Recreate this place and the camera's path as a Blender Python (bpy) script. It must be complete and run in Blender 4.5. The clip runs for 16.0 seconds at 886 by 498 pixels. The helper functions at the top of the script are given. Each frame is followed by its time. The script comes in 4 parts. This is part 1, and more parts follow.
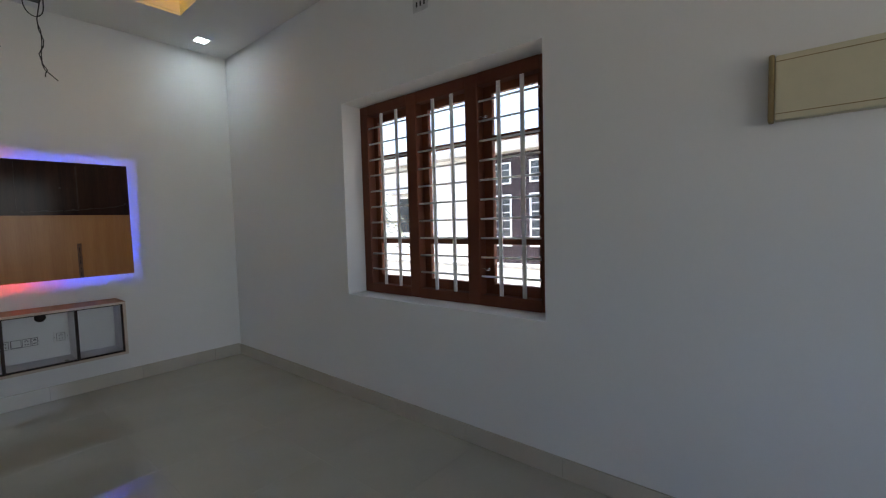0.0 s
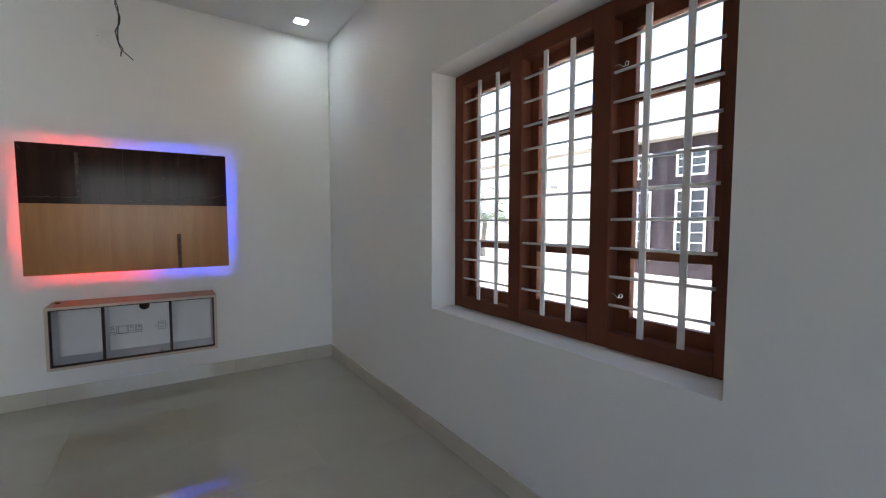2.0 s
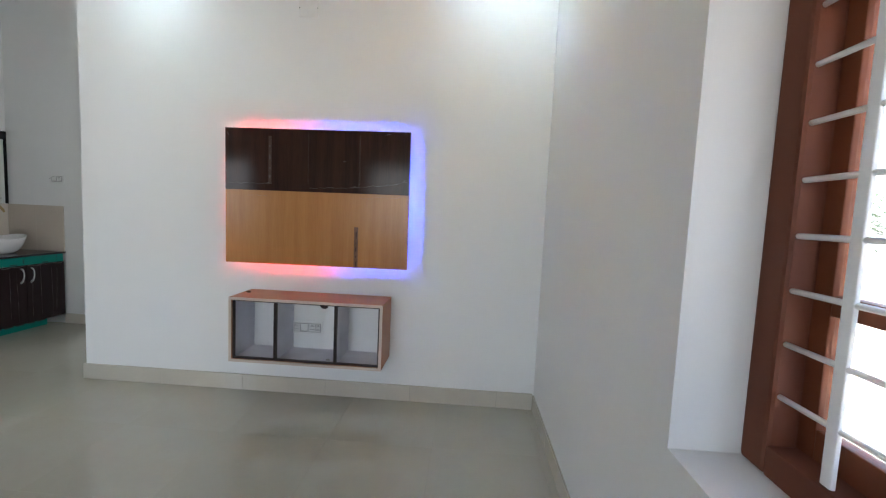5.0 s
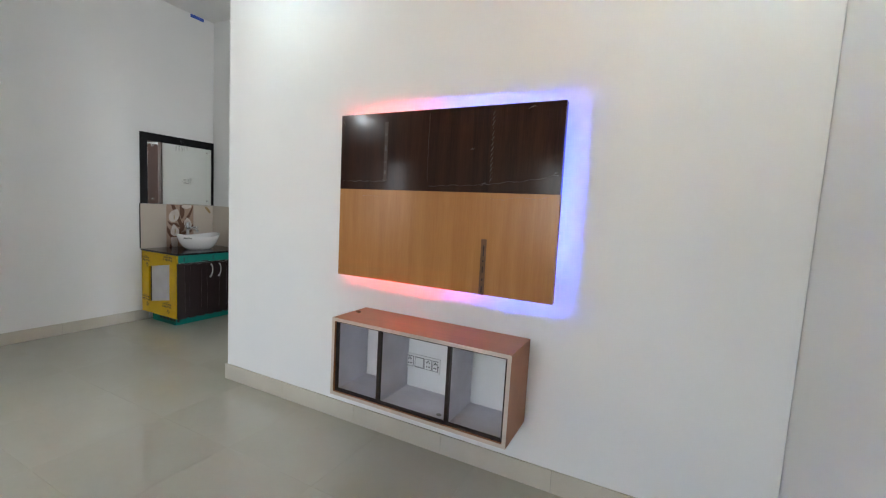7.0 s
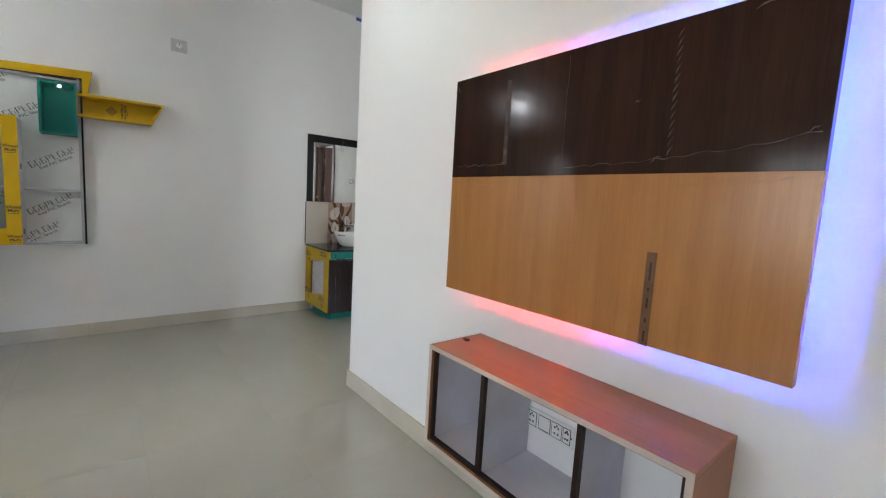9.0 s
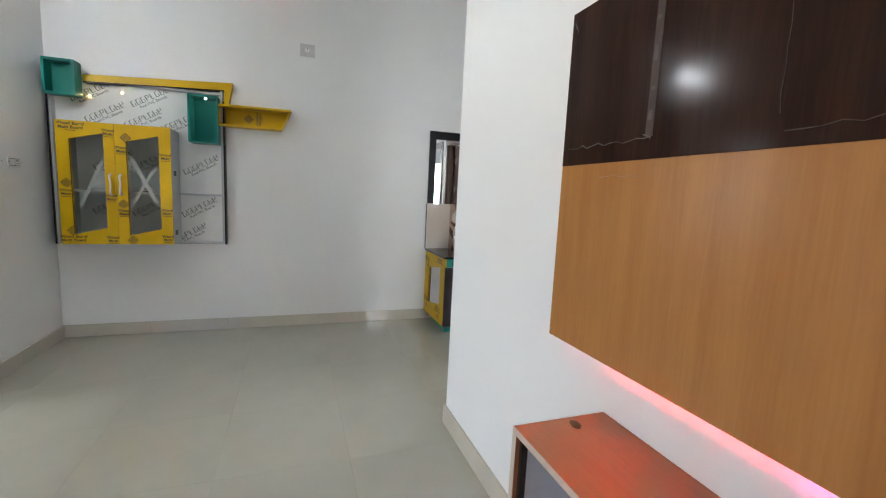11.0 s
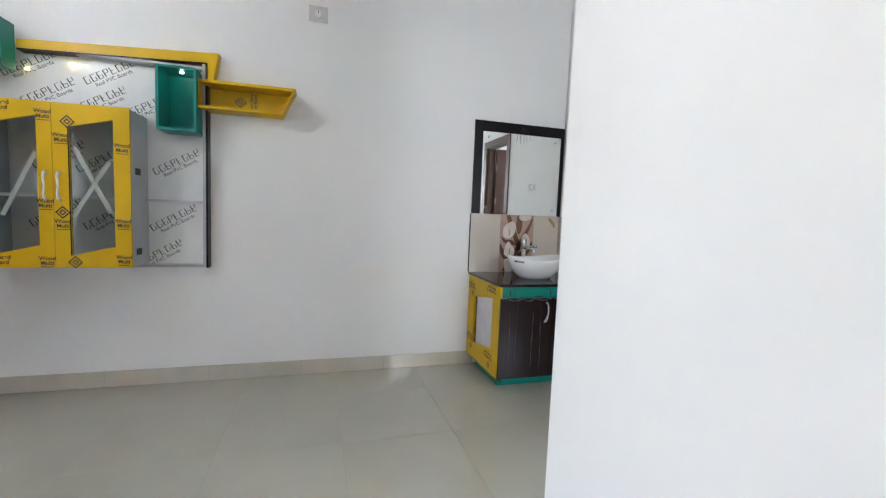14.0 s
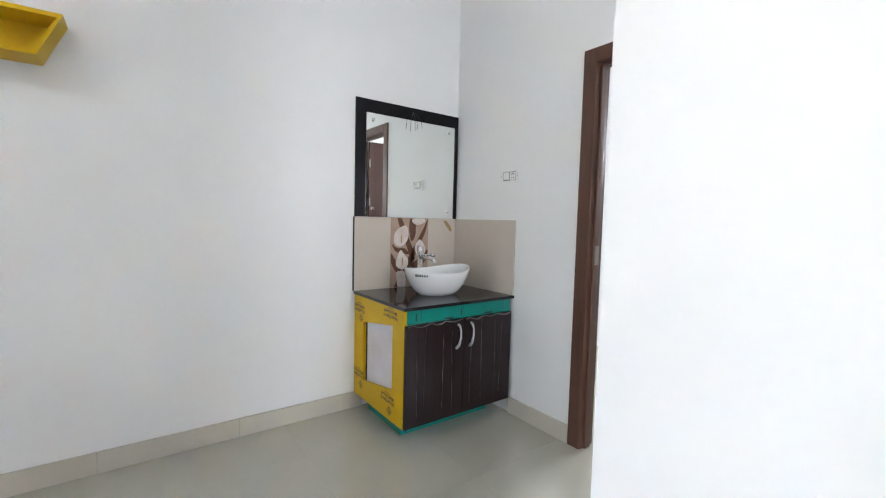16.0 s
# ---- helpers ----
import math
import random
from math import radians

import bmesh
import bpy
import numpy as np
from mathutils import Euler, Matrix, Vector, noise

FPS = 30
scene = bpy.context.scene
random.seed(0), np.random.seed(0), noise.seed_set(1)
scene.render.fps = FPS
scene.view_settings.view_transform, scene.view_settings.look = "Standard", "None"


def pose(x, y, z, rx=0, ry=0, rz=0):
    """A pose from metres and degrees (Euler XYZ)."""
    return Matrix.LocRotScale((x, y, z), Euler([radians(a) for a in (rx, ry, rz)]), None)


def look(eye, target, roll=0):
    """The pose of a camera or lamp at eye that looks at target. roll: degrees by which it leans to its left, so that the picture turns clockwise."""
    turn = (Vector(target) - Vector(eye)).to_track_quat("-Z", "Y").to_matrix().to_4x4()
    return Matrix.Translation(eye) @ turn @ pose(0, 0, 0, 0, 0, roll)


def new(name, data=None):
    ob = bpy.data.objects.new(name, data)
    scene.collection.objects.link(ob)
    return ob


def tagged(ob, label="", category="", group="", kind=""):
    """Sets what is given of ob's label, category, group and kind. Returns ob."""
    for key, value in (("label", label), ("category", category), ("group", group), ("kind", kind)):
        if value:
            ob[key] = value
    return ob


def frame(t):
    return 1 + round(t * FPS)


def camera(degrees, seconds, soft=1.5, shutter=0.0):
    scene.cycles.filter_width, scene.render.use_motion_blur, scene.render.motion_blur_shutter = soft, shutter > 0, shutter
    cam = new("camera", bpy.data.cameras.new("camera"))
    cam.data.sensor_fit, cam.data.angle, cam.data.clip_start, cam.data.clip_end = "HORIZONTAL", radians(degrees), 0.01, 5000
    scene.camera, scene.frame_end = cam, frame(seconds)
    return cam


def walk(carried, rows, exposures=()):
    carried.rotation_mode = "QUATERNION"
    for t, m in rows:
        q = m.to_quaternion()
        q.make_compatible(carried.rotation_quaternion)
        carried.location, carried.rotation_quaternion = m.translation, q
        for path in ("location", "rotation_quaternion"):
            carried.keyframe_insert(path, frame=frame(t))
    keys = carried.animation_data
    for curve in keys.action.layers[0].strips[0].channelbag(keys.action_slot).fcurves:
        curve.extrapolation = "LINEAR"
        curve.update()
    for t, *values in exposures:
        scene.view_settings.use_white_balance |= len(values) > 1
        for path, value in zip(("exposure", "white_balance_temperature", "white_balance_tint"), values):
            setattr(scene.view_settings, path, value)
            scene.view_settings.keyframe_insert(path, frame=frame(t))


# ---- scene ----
cam = camera(93.0, 16.0, soft=1.2)
PATH = [
    (0, (-1.922, -4.364, 1.281), (-0.392, -3.081, 1.161), -1.5),
    (0.5, (-1.805, -4.278, 1.281), (-0.304, -2.961, 1.162), -1.6),
    (1, (-1.658, -4.188, 1.287), (-0.273, -2.75, 1.168), -1.1),
    (1.5, (-1.489, -4.08, 1.275), (-0.239, -2.523, 1.156), -0.4),
    (2, (-1.325, -3.954, 1.288), (-0.225, -2.288, 1.165), 0.1),
    (2.5, (-1.139, -3.832, 1.309), (-0.252, -2.045, 1.175), 0.4),
    (3, (-0.958, -3.669, 1.29), (-0.294, -1.788, 1.157), 1.1),
    (3.5, (-0.815, -3.469, 1.302), (-0.332, -1.534, 1.158), 1.3),
    (4, (-0.67, -3.286, 1.305), (-0.375, -1.314, 1.155), 2.0),
    (4.5, (-0.555, -3.058, 1.309), (-0.474, -1.067, 1.148), 2.2),
    (5, (-0.507, -2.831, 1.317), (-0.622, -0.842, 1.149), 2.6),
    (7.5, (-0.508, -1.793, 1.334), (-1.616, -0.14, 1.134), 3.4),
    (8, (-0.573, -1.629, 1.31), (-1.867, -0.119, 1.097), 3.6),
    (8.5, (-0.649, -1.475, 1.311), (-2.065, -0.08, 1.094), 3.5),
    (9, (-0.707, -1.316, 1.31), (-2.239, -0.052, 1.083), 3.4),
    (9.5, (-0.768, -1.166, 1.316), (-2.427, -0.072, 1.085), 3.1),
    (10, (-0.869, -1.026, 1.325), (-2.613, -0.077, 1.089), 3.0),
    (12.5, (-1.561, -0.671, 1.282), (-3.517, -0.325, 1.047), 3.1),
    (13, (-1.764, -0.643, 1.221), (-3.728, -0.321, 1.024), 3.7),
    (13.5, (-1.948, -0.681, 1.194), (-3.897, -0.264, 1.025), 3.1),
    (14, (-2.118, -0.71, 1.196), (-4.027, -0.136, 1.034), 2.3),
    (14.5, (-2.303, -0.718, 1.217), (-4.151, 0.026, 1.051), 2.0),
    (15, (-2.483, -0.728, 1.224), (-4.246, 0.202, 1.06), 1.5),
    (15.5, (-2.657, -0.725, 1.218), (-4.29, 0.42, 1.069), 1.3),
    (16, (-2.823, -0.65, 1.2), (-4.43, 0.534, 1.068), 1.4),
]
walk(cam, [(t, look(e, a, r)) for t, e, a, r in PATH],
     [(0, 2.2, 6150, 9), (1.5, 2.15, 6150, 9), (2, 2.68, 6150, 9), (2.5, 3.02, 6150, 9), (3.5, 3.42, 6100, 9), (5, 3.52, 6120, 9), (7.5, 3.84, 6330, 10), (9, 3.82, 6330, 10), (10, 3.92, 6330, 10), (12.5, 4.14, 6100, 11), (14, 4.34, 6100, 12), (16, 4.6, 6100, 12)])

# ---- world and large lights ----
world = bpy.data.worlds.new("sky")
scene.world = world
world.use_nodes = True
wn = world.node_tree
sky = wn.nodes.new("ShaderNodeTexSky")
sky.sky_type, sky.sun_disc = "NISHITA", False
sky.sun_elevation, sky.sun_rotation = radians(80), radians(297)
sky.air_density, sky.dust_density = 1.0, 4.0
wn.links.new(sky.outputs[0], wn.nodes["Background"].inputs[0])
wn.nodes["Background"].inputs[1].default_value = 0.15

sun_data = bpy.data.lights.new("sun", "SUN")
sun_data.energy, sun_data.angle, sun_data.color = 4.0, radians(6.0), (1.0, 0.985, 0.96)
sun_ob = new("sun", sun_data)
sun_ob.matrix_world = look((-2, 1, 13), (0, 0, 0))


def area_lamp(name, at, target, sx, sy, watts, colour, spread=180):
    data = bpy.data.lights.new(name, "AREA")
    data.shape, data.size, data.size_y, data.energy, data.color = "RECTANGLE", sx, sy, watts, colour
    data.spread = radians(spread)
    ob = new(name, data)
    ob.matrix_world = look(at, target)
    return ob


# fill lamps added at unseen walls; the bedroom's stands in for daylight at window_2
area_lamp("fill_lamp_rear", (-1.6, -6.52, 1.55), (-1.1, 0, 1.0), 2.1, 1.36, 0.42, (1.0, 0.98, 0.95), 50)
area_lamp("fill_lamp_side_room", (-4.2, -4.47, 1.5), (-4.2, 0, 1.3), 1.2, 1.1, 3.2, (0.97, 0.98, 1.0))
area_lamp("daylight_bedroom_window", (0.1, 2.7, 1.5), (-3, 2.7, 1.2), 0.9, 1.0, 1.6, (0.95, 0.98, 1.0))
area_lamp("fill_lamp_bath", (-4.3, 2.95, 1.9), (-4.3, 1.0, 1.2), 0.6, 0.4, 2.0, (0.95, 0.98, 1.0))
area_lamp("fill_lamp_passage", (-0.03, 0.72, 1.6), (-3, 0.72, 1.2), 0.9, 1.3, 3.2, (0.98, 0.99, 1.0))


def spot_lamp(name, at, target, watts, degrees, blend, colour, size=0.03):
    data = bpy.data.lights.new(name, "SPOT")
    data.energy, data.spot_size, data.spot_blend, data.color, data.shadow_soft_size = watts, radians(degrees), blend, colour, size
    ob = new(name, data)
    ob.matrix_world = look(at, target)
    return ob


COOL = (0.62, 0.98, 0.92)
for lx in (-0.33, -2.66):
    spot_lamp("downlight_lamp", (lx, -0.30, 2.935), (lx, -0.24, 0), 0.28, 126, 1.0, COOL, 0.06)


# ---- materials ----
def mat(name, colour, rough=0.5, metal=0.0, spec=0.5, var=0.06, scale=6.0, fine=90.0, bump=0.05, coat=0.0, tint=None, stretch=(1, 1, 1), sub=0.0, rand=0.0):
    """Principled surface, its colour and roughness varied at two scales, with a fine relief."""
    m = bpy.data.materials.new(name)
    m.use_nodes = True
    nt = m.node_tree
    b = nt.nodes["Principled BSDF"]
    b.inputs["Roughness"].default_value = rough
    b.inputs["Metallic"].default_value = metal
    b.inputs["Specular IOR Level"].default_value = spec
    b.inputs["Coat Weight"].default_value = coat
    b.inputs["Coat Roughness"].default_value = 0.08
    tc = nt.nodes.new("ShaderNodeTexCoord")
    mp = nt.nodes.new("ShaderNodeMapping")
    mp.inputs["Scale"].default_value = stretch
    nt.links.new(tc.outputs["Object"], mp.inputs["Vector"])
    n1 = nt.nodes.new("ShaderNodeTexNoise")
    n1.inputs["Scale"].default_value, n1.inputs["Detail"].default_value = scale, 5
    n2 = nt.nodes.new("ShaderNodeTexNoise")
    n2.inputs["Scale"].default_value, n2.inputs["Detail"].default_value = fine, 3
    for n in (n1, n2):
        nt.links.new(mp.outputs[0], n.inputs["Vector"])
    r1 = nt.nodes.new("ShaderNodeValToRGB")
    lo, hi = r1.color_ramp.elements
    other = tint or tuple(c * (1 - 2.2 * var) for c in colour)
    lo.position, hi.position = 0.3, 0.7
    lo.color, hi.color = (*other, 1), (*colour, 1)
    nt.links.new(n1.outputs[0], r1.inputs[0])
    mx = nt.nodes.new("ShaderNodeMix")
    mx.data_type, mx.blend_type = "RGBA", "MULTIPLY"
    mx.inputs[0].default_value = 1.0
    r2 = nt.nodes.new("ShaderNodeValToRGB")
    r2.color_ramp.elements[0].color = (1 - var, 1 - var, 1 - var, 1)
    r2.color_ramp.elements[1].color = (1, 1, 1, 1)
    nt.links.new(n2.outputs[0], r2.inputs[0])
    nt.links.new(r1.outputs[0], mx.inputs[6])
    nt.links.new(r2.outputs[0], mx.inputs[7])
    out = mx.outputs[2]
    if rand:
        info = nt.nodes.new("ShaderNodeObjectInfo")
        hsv = nt.nodes.new("ShaderNodeHueSaturation")
        mr = nt.nodes.new("ShaderNodeMapRange")
        mr.inputs[3].default_value, mr.inputs[4].default_value = 1 - rand, 1 + rand
        nt.links.new(info.outputs["Random"], mr.inputs[0])
        nt.links.new(mr.outputs[0], hsv.inputs["Value"])
        nt.links.new(out, hsv.inputs["Color"])
        out = hsv.outputs[0]
    nt.links.new(out, b.inputs["Base Color"])
    rr = nt.nodes.new("ShaderNodeMapRange")
    rr.inputs[3].default_value, rr.inputs[4].default_value = max(0.02, rough * 0.85), min(1, rough * 1.15)
    nt.links.new(n1.outputs[0], rr.inputs[0])
    nt.links.new(rr.outputs[0], b.inputs["Roughness"])
    if bump:
        bp = nt.nodes.new("ShaderNodeBump")
        bp.inputs["Strength"].default_value, bp.inputs["Distance"].default_value = bump, 0.002
        nt.links.new(n2.outputs[0], bp.inputs["Height"])
        nt.links.new(bp.outputs[0], b.inputs["Normal"])
    return m


def wood(name, light, dark, rough=0.35, axis=2, rings=9.0, coat=0.2, bump=0.03, spec=0.5):
    """Laminate wood: long grain along one axis, with streaks."""
    m = bpy.data.materials.new(name)
    m.use_nodes = True
    nt = m.node_tree
    b = nt.nodes["Principled BSDF"]
    b.inputs["Roughness"].default_value = rough
    b.inputs["Coat Weight"].default_value, b.inputs["Coat Roughness"].default_value = coat, 0.12
    b.inputs["Specular IOR Level"].default_value = spec
    tc = nt.nodes.new("ShaderNodeTexCoord")
    mp = nt.nodes.new("ShaderNodeMapping")
    s = [rings, rings, rings]
    s[axis] = rings * 0.05
    mp.inputs["Scale"].default_value = s
    nt.links.new(tc.outputs["Object"], mp.inputs["Vector"])
    n1 = nt.nodes.new("ShaderNodeTexNoise")
    n1.inputs["Scale"].default_value, n1.inputs["Detail"].default_value, n1.inputs["Distortion"].default_value = 1.2, 8, 0.6
    n2 = nt.nodes.new("ShaderNodeTexNoise")
    n2.inputs["Scale"].default_value, n2.inputs["Detail"].default_value = 14, 4
    nt.links.new(mp.outputs[0], n1.inputs["Vector"])
    nt.links.new(mp.outputs[0], n2.inputs["Vector"])
    r = nt.nodes.new("ShaderNodeValToRGB")
    lo, hi = r.color_ramp.elements
    lo.position, hi.position, lo.color, hi.color = 0.32, 0.68, (*dark, 1), (*light, 1)
    mix = nt.nodes.new("ShaderNodeMix")
    mix.data_type = "FLOAT"
    mix.inputs[0].default_value = 0.35
    nt.links.new(n1.outputs[0], mix.inputs[2])
    nt.links.new(n2.outputs[0], mix.inputs[3])
    nt.links.new(mix.outputs[0], r.inputs[0])
    nt.links.new(r.outputs[0], b.inputs["Base Color"])
    bp = nt.nodes.new("ShaderNodeBump")
    bp.inputs["Strength"].default_value, bp.inputs["Distance"].default_value = bump, 0.001
    nt.links.new(n2.outputs[0], bp.inputs["Height"])
    nt.links.new(bp.outputs[0], b.inputs["Normal"])
    return m


def glow(name, colour, strength):
    m = bpy.data.materials.new(name)
    m.use_nodes = True
    b = m.node_tree.nodes["Principled BSDF"]
    b.inputs["Base Color"].default_value = (*colour, 1)
    b.inputs["Emission Color"].default_value = (*colour, 1)
    b.inputs["Emission Strength"].default_value = strength
    return m


def glass(name, colour=(1, 1, 1), rough=0.0, ior=1.45):
    m = bpy.data.materials.new(name)
    m.use_nodes = True
    b = m.node_tree.nodes["Principled BSDF"]
    b.inputs["Base Color"].default_value = (*colour, 1)
    b.inputs["Roughness"].default_value = rough
    b.inputs["Transmission Weight"].default_value = 1.0
    b.inputs["IOR"].default_value = ior
    return m


PAINT = mat("wall_paint", (0.80, 0.80, 0.79), 0.55, var=0.015, scale=1.1, fine=140, bump=0.06, spec=0.35)
CEIL = mat("ceiling_paint", (0.80, 0.80, 0.79), 0.75, var=0.02, scale=1.5, fine=120, bump=0.05, spec=0.2)
TILE = mat("vitrified_tile", (0.435, 0.415, 0.35), 0.022, var=0.03, scale=2.2, fine=30, bump=0.0, spec=0.8, tint=(0.40, 0.38, 0.315), rand=0.006)
TILE.node_tree.nodes["Principled BSDF"].inputs["IOR"].default_value = 1.7
SKIRT = mat("skirting_tile", (0.57, 0.53, 0.445), 0.07, var=0.04, scale=4, fine=60, bump=0.0, rand=0.03)
GROUT = mat("grout", (0.40, 0.38, 0.32), 0.8, var=0.08)
FRAME = mat("window_paint_brown", (0.165, 0.054, 0.029), 0.6, spec=0.2, var=0.10, scale=9, fine=70, bump=0.10, stretch=(1, 1, 0.25))
SASH = mat("sash_varnish", (0.19, 0.058, 0.024), 0.5, spec=0.2, var=0.15, scale=8, fine=60, bump=0.08, stretch=(1, 1, 0.2))
HINGE = mat("brushed_hinge", (0.30, 0.28, 0.25), 0.5, metal=0.6, var=0.1, bump=0.0)
GREYPLATE = mat("filmed_plate", (0.60, 0.60, 0.59), 0.35, var=0.05, scale=30, bump=0.0)
BARS = mat("grille_white_paint", (0.92, 0.92, 0.92), 0.25, var=0.03, scale=14, fine=120, bump=0.0)
STEEL = mat("chrome", (0.82, 0.82, 0.83), 0.12, metal=1.0, var=0.02, bump=0.0)
DOORWOOD = wood("door_frame_wood", (0.115, 0.055, 0.036), (0.07, 0.034, 0.022), 0.38, axis=2, rings=16, coat=0.0, spec=0.35)
DOORLEAF = wood("door_leaf_wood", (0.075, 0.034, 0.025), (0.048, 0.022, 0.016), 0.4, axis=2, rings=12, coat=0.0, spec=0.25)
PANE = glass("window_glass")
BEECH = wood("beech_laminate", (0.43, 0.200, 0.060), (0.35, 0.150, 0.042), 0.24, axis=2, rings=14, coat=0.0, spec=0.3)
WENGE = wood("wenge_laminate", (0.042, 0.019, 0.013), (0.019, 0.010, 0.008), 0.125, axis=2, rings=16, coat=0.0, spec=0.12)
CHERRY = wood("orange_laminate", (0.46, 0.185, 0.08), (0.37, 0.14, 0.06), 0.4, axis=0, rings=10, coat=0.0, spec=0.3)
EDGE = mat("pale_edge_band", (0.62, 0.52, 0.43), 0.5, var=0.05)
LILAC = mat("white_laminate", (0.74, 0.73, 0.79), 0.42, var=0.04, scale=5, fine=60, bump=0.02, tint=(0.60, 0.58, 0.62))
DARKTRIM = mat("dark_trim", (0.030, 0.018, 0.014), 0.4, spec=0.2, var=0.1)
YELLOW = mat("yellow_film_board", (0.66, 0.41, 0.002), 0.38, spec=0.25, var=0.04, scale=8, fine=50, bump=0.03)
TEAL = mat("teal_film_board", (0.003, 0.205, 0.165), 0.38, spec=0.3, var=0.05, scale=8, fine=50, bump=0.03)
GREYPVC = mat("grey_pvc_board", (0.46, 0.47, 0.49), 0.45, var=0.04, scale=9, bump=0.02)
WHITEPVC = mat("white_pvc_board", (0.72, 0.73, 0.71), 0.35, var=0.03, scale=9, bump=0.02)
PLASTIC = mat("white_switch_plastic", (0.78, 0.78, 0.76), 0.3, var=0.02, scale=20, bump=0.0)
IVORY = mat("ivory_plastic", (0.60, 0.55, 0.38), 0.4, var=0.03, scale=10, bump=0.02)
IVORYEND = mat("brown_plastic_cap", (0.26, 0.19, 0.08), 0.4, var=0.05, scale=10, bump=0.02)
BLACK = mat("black_plastic", (0.012, 0.012, 0.013), 0.4, var=0.1, bump=0.02)
BLACKFRAME = mat("black_board", (0.012, 0.011, 0.012), 0.3, spec=0.15, var=0.15, scale=15, bump=0.02)
GRANITE = mat("black_granite", (0.022, 0.022, 0.024), 0.07, var=0.3, scale=160, fine=300, bump=0.0)
CERAMIC = mat("white_ceramic", (0.82, 0.82, 0.81), 0.08, var=0.01, bump=0.0, coat=0.4)
BEIGETILE = mat("beige_wall_tile", (0.60, 0.53, 0.45), 0.12, var=0.03, scale=3, fine=40, bump=0.0)
INK = mat("print_ink", (0.02, 0.025, 0.02), 0.5, var=0.05, bump=0.0)
GREENINK = mat("green_print_ink", (0.015, 0.035, 0.02), 0.5, var=0.05, bump=0.0)
MASK = mat("masking_tape", (0.38, 0.40, 0.37), 0.5, var=0.05, bump=0.1)
FILM = mat("torn_clear_film", (0.15, 0.12, 0.11), 0.22, var=0.2, scale=30, bump=0.2)
BROWNTAPE = mat("brown_tape", (0.20, 0.10, 0.045), 0.45, spec=0.2, var=0.15, scale=30, bump=0.1)
MIRROR = mat("silvered_mirror", (0.93, 0.95, 0.93), 0.01, metal=1.0, var=0.0, bump=0.0)
COPPER = mat("wire_black", (0.02, 0.02, 0.022), 0.5, var=0.1, bump=0.0)
RED_LED = glow("red_led", (1.0, 0.07, 0.06), 15)
BLUE_LED = glow("blue_led", (0.06, 0.11, 1.0), 18)
COOL_LED = glow("cool_led", (0.85, 0.98, 1.0), 10)
AMBER_LED = glow("amber_led", (1.0, 0.48, 0.01), 1.0)
WARM_DOT = glow("warm_dot", (1.0, 0.70, 0.15), 11)
PLASTER = mat("outer_plaster_white", (0.84, 0.84, 0.84), 0.8, var=0.06, scale=1.5, fine=40, bump=0.2)
CONCRETE = mat("grey_concrete", (0.42, 0.41, 0.39), 0.85, var=0.12, scale=3, fine=50, bump=0.3)
CLAD = mat("red_brown_cladding", (0.050, 0.030, 0.038), 0.8, var=0.4, scale=14, fine=60, bump=0.3, tint=(0.010, 0.006, 0.008))
DARKGLASS = mat("dark_window_glass", (0.05, 0.06, 0.07), 0.1, var=0.2, bump=0.0)
SAND = mat("sandy_ground", (0.44, 0.38, 0.29), 0.95, var=0.2, scale=1.2, fine=30, bump=0.5)
LEAF = mat("leaf_green", (0.07, 0.12, 0.035), 0.5, var=0.3, scale=3, fine=20, bump=0.0)
BARK = mat("bark", (0.30, 0.26, 0.21), 0.9, var=0.3, scale=14, fine=60, bump=0.5)
BULB = glow("bulb", (0.96, 0.98, 0.98), 21)
COOL_DOT = glow("cool_dot", (0.9, 1.0, 0.95), 4)
CABGLASS = glass("cabinet_glass", (0.74, 0.77, 0.77), ior=1.12)
VDOOR = wood("dark_door_laminate", (0.022, 0.013, 0.013), (0.015, 0.009, 0.009), 0.25, axis=2, rings=14, coat=0.0, spec=0.25)
# clear film creases; the glints on them are put into the pale colour
FOLD = mat("film_crease_glint", (0.26, 0.24, 0.23), 0.25, var=0.2, scale=30, bump=0.2)
HANDLE = mat("filmed_handle", (0.72, 0.72, 0.70), 0.35, metal=0.5, var=0.1, scale=30, bump=0.1)
FLOWERBASE = mat("flower_tile_base", (0.47, 0.33, 0.25), 0.14, var=0.06, scale=10, fine=60, bump=0.0, tint=(0.40, 0.27, 0.20))
FILMBEECH = mat("film_on_beech", (0.34, 0.17, 0.07), 0.3, var=0.2, scale=30, bump=0.2)
LEAFBROWN = mat("leaf_brown_print", (0.17, 0.085, 0.055), 0.2, var=0.12, scale=20, bump=0.0)
LILY = mat("lily_white_print", (0.74, 0.68, 0.62), 0.2, var=0.05, scale=18, bump=0.0, tint=(0.60, 0.50, 0.44))
STAMEN = mat("ochre_print", (0.45, 0.32, 0.16), 0.2, var=0.1, bump=0.0)
DARKTAPE = mat("dark_brown_tape", (0.07, 0.04, 0.028), 0.4, spec=0.2, var=0.15, scale=30, bump=0.1)
BLUEFILM = mat("blue_film", (0.05, 0.12, 0.55), 0.35, var=0.1, bump=0.0)


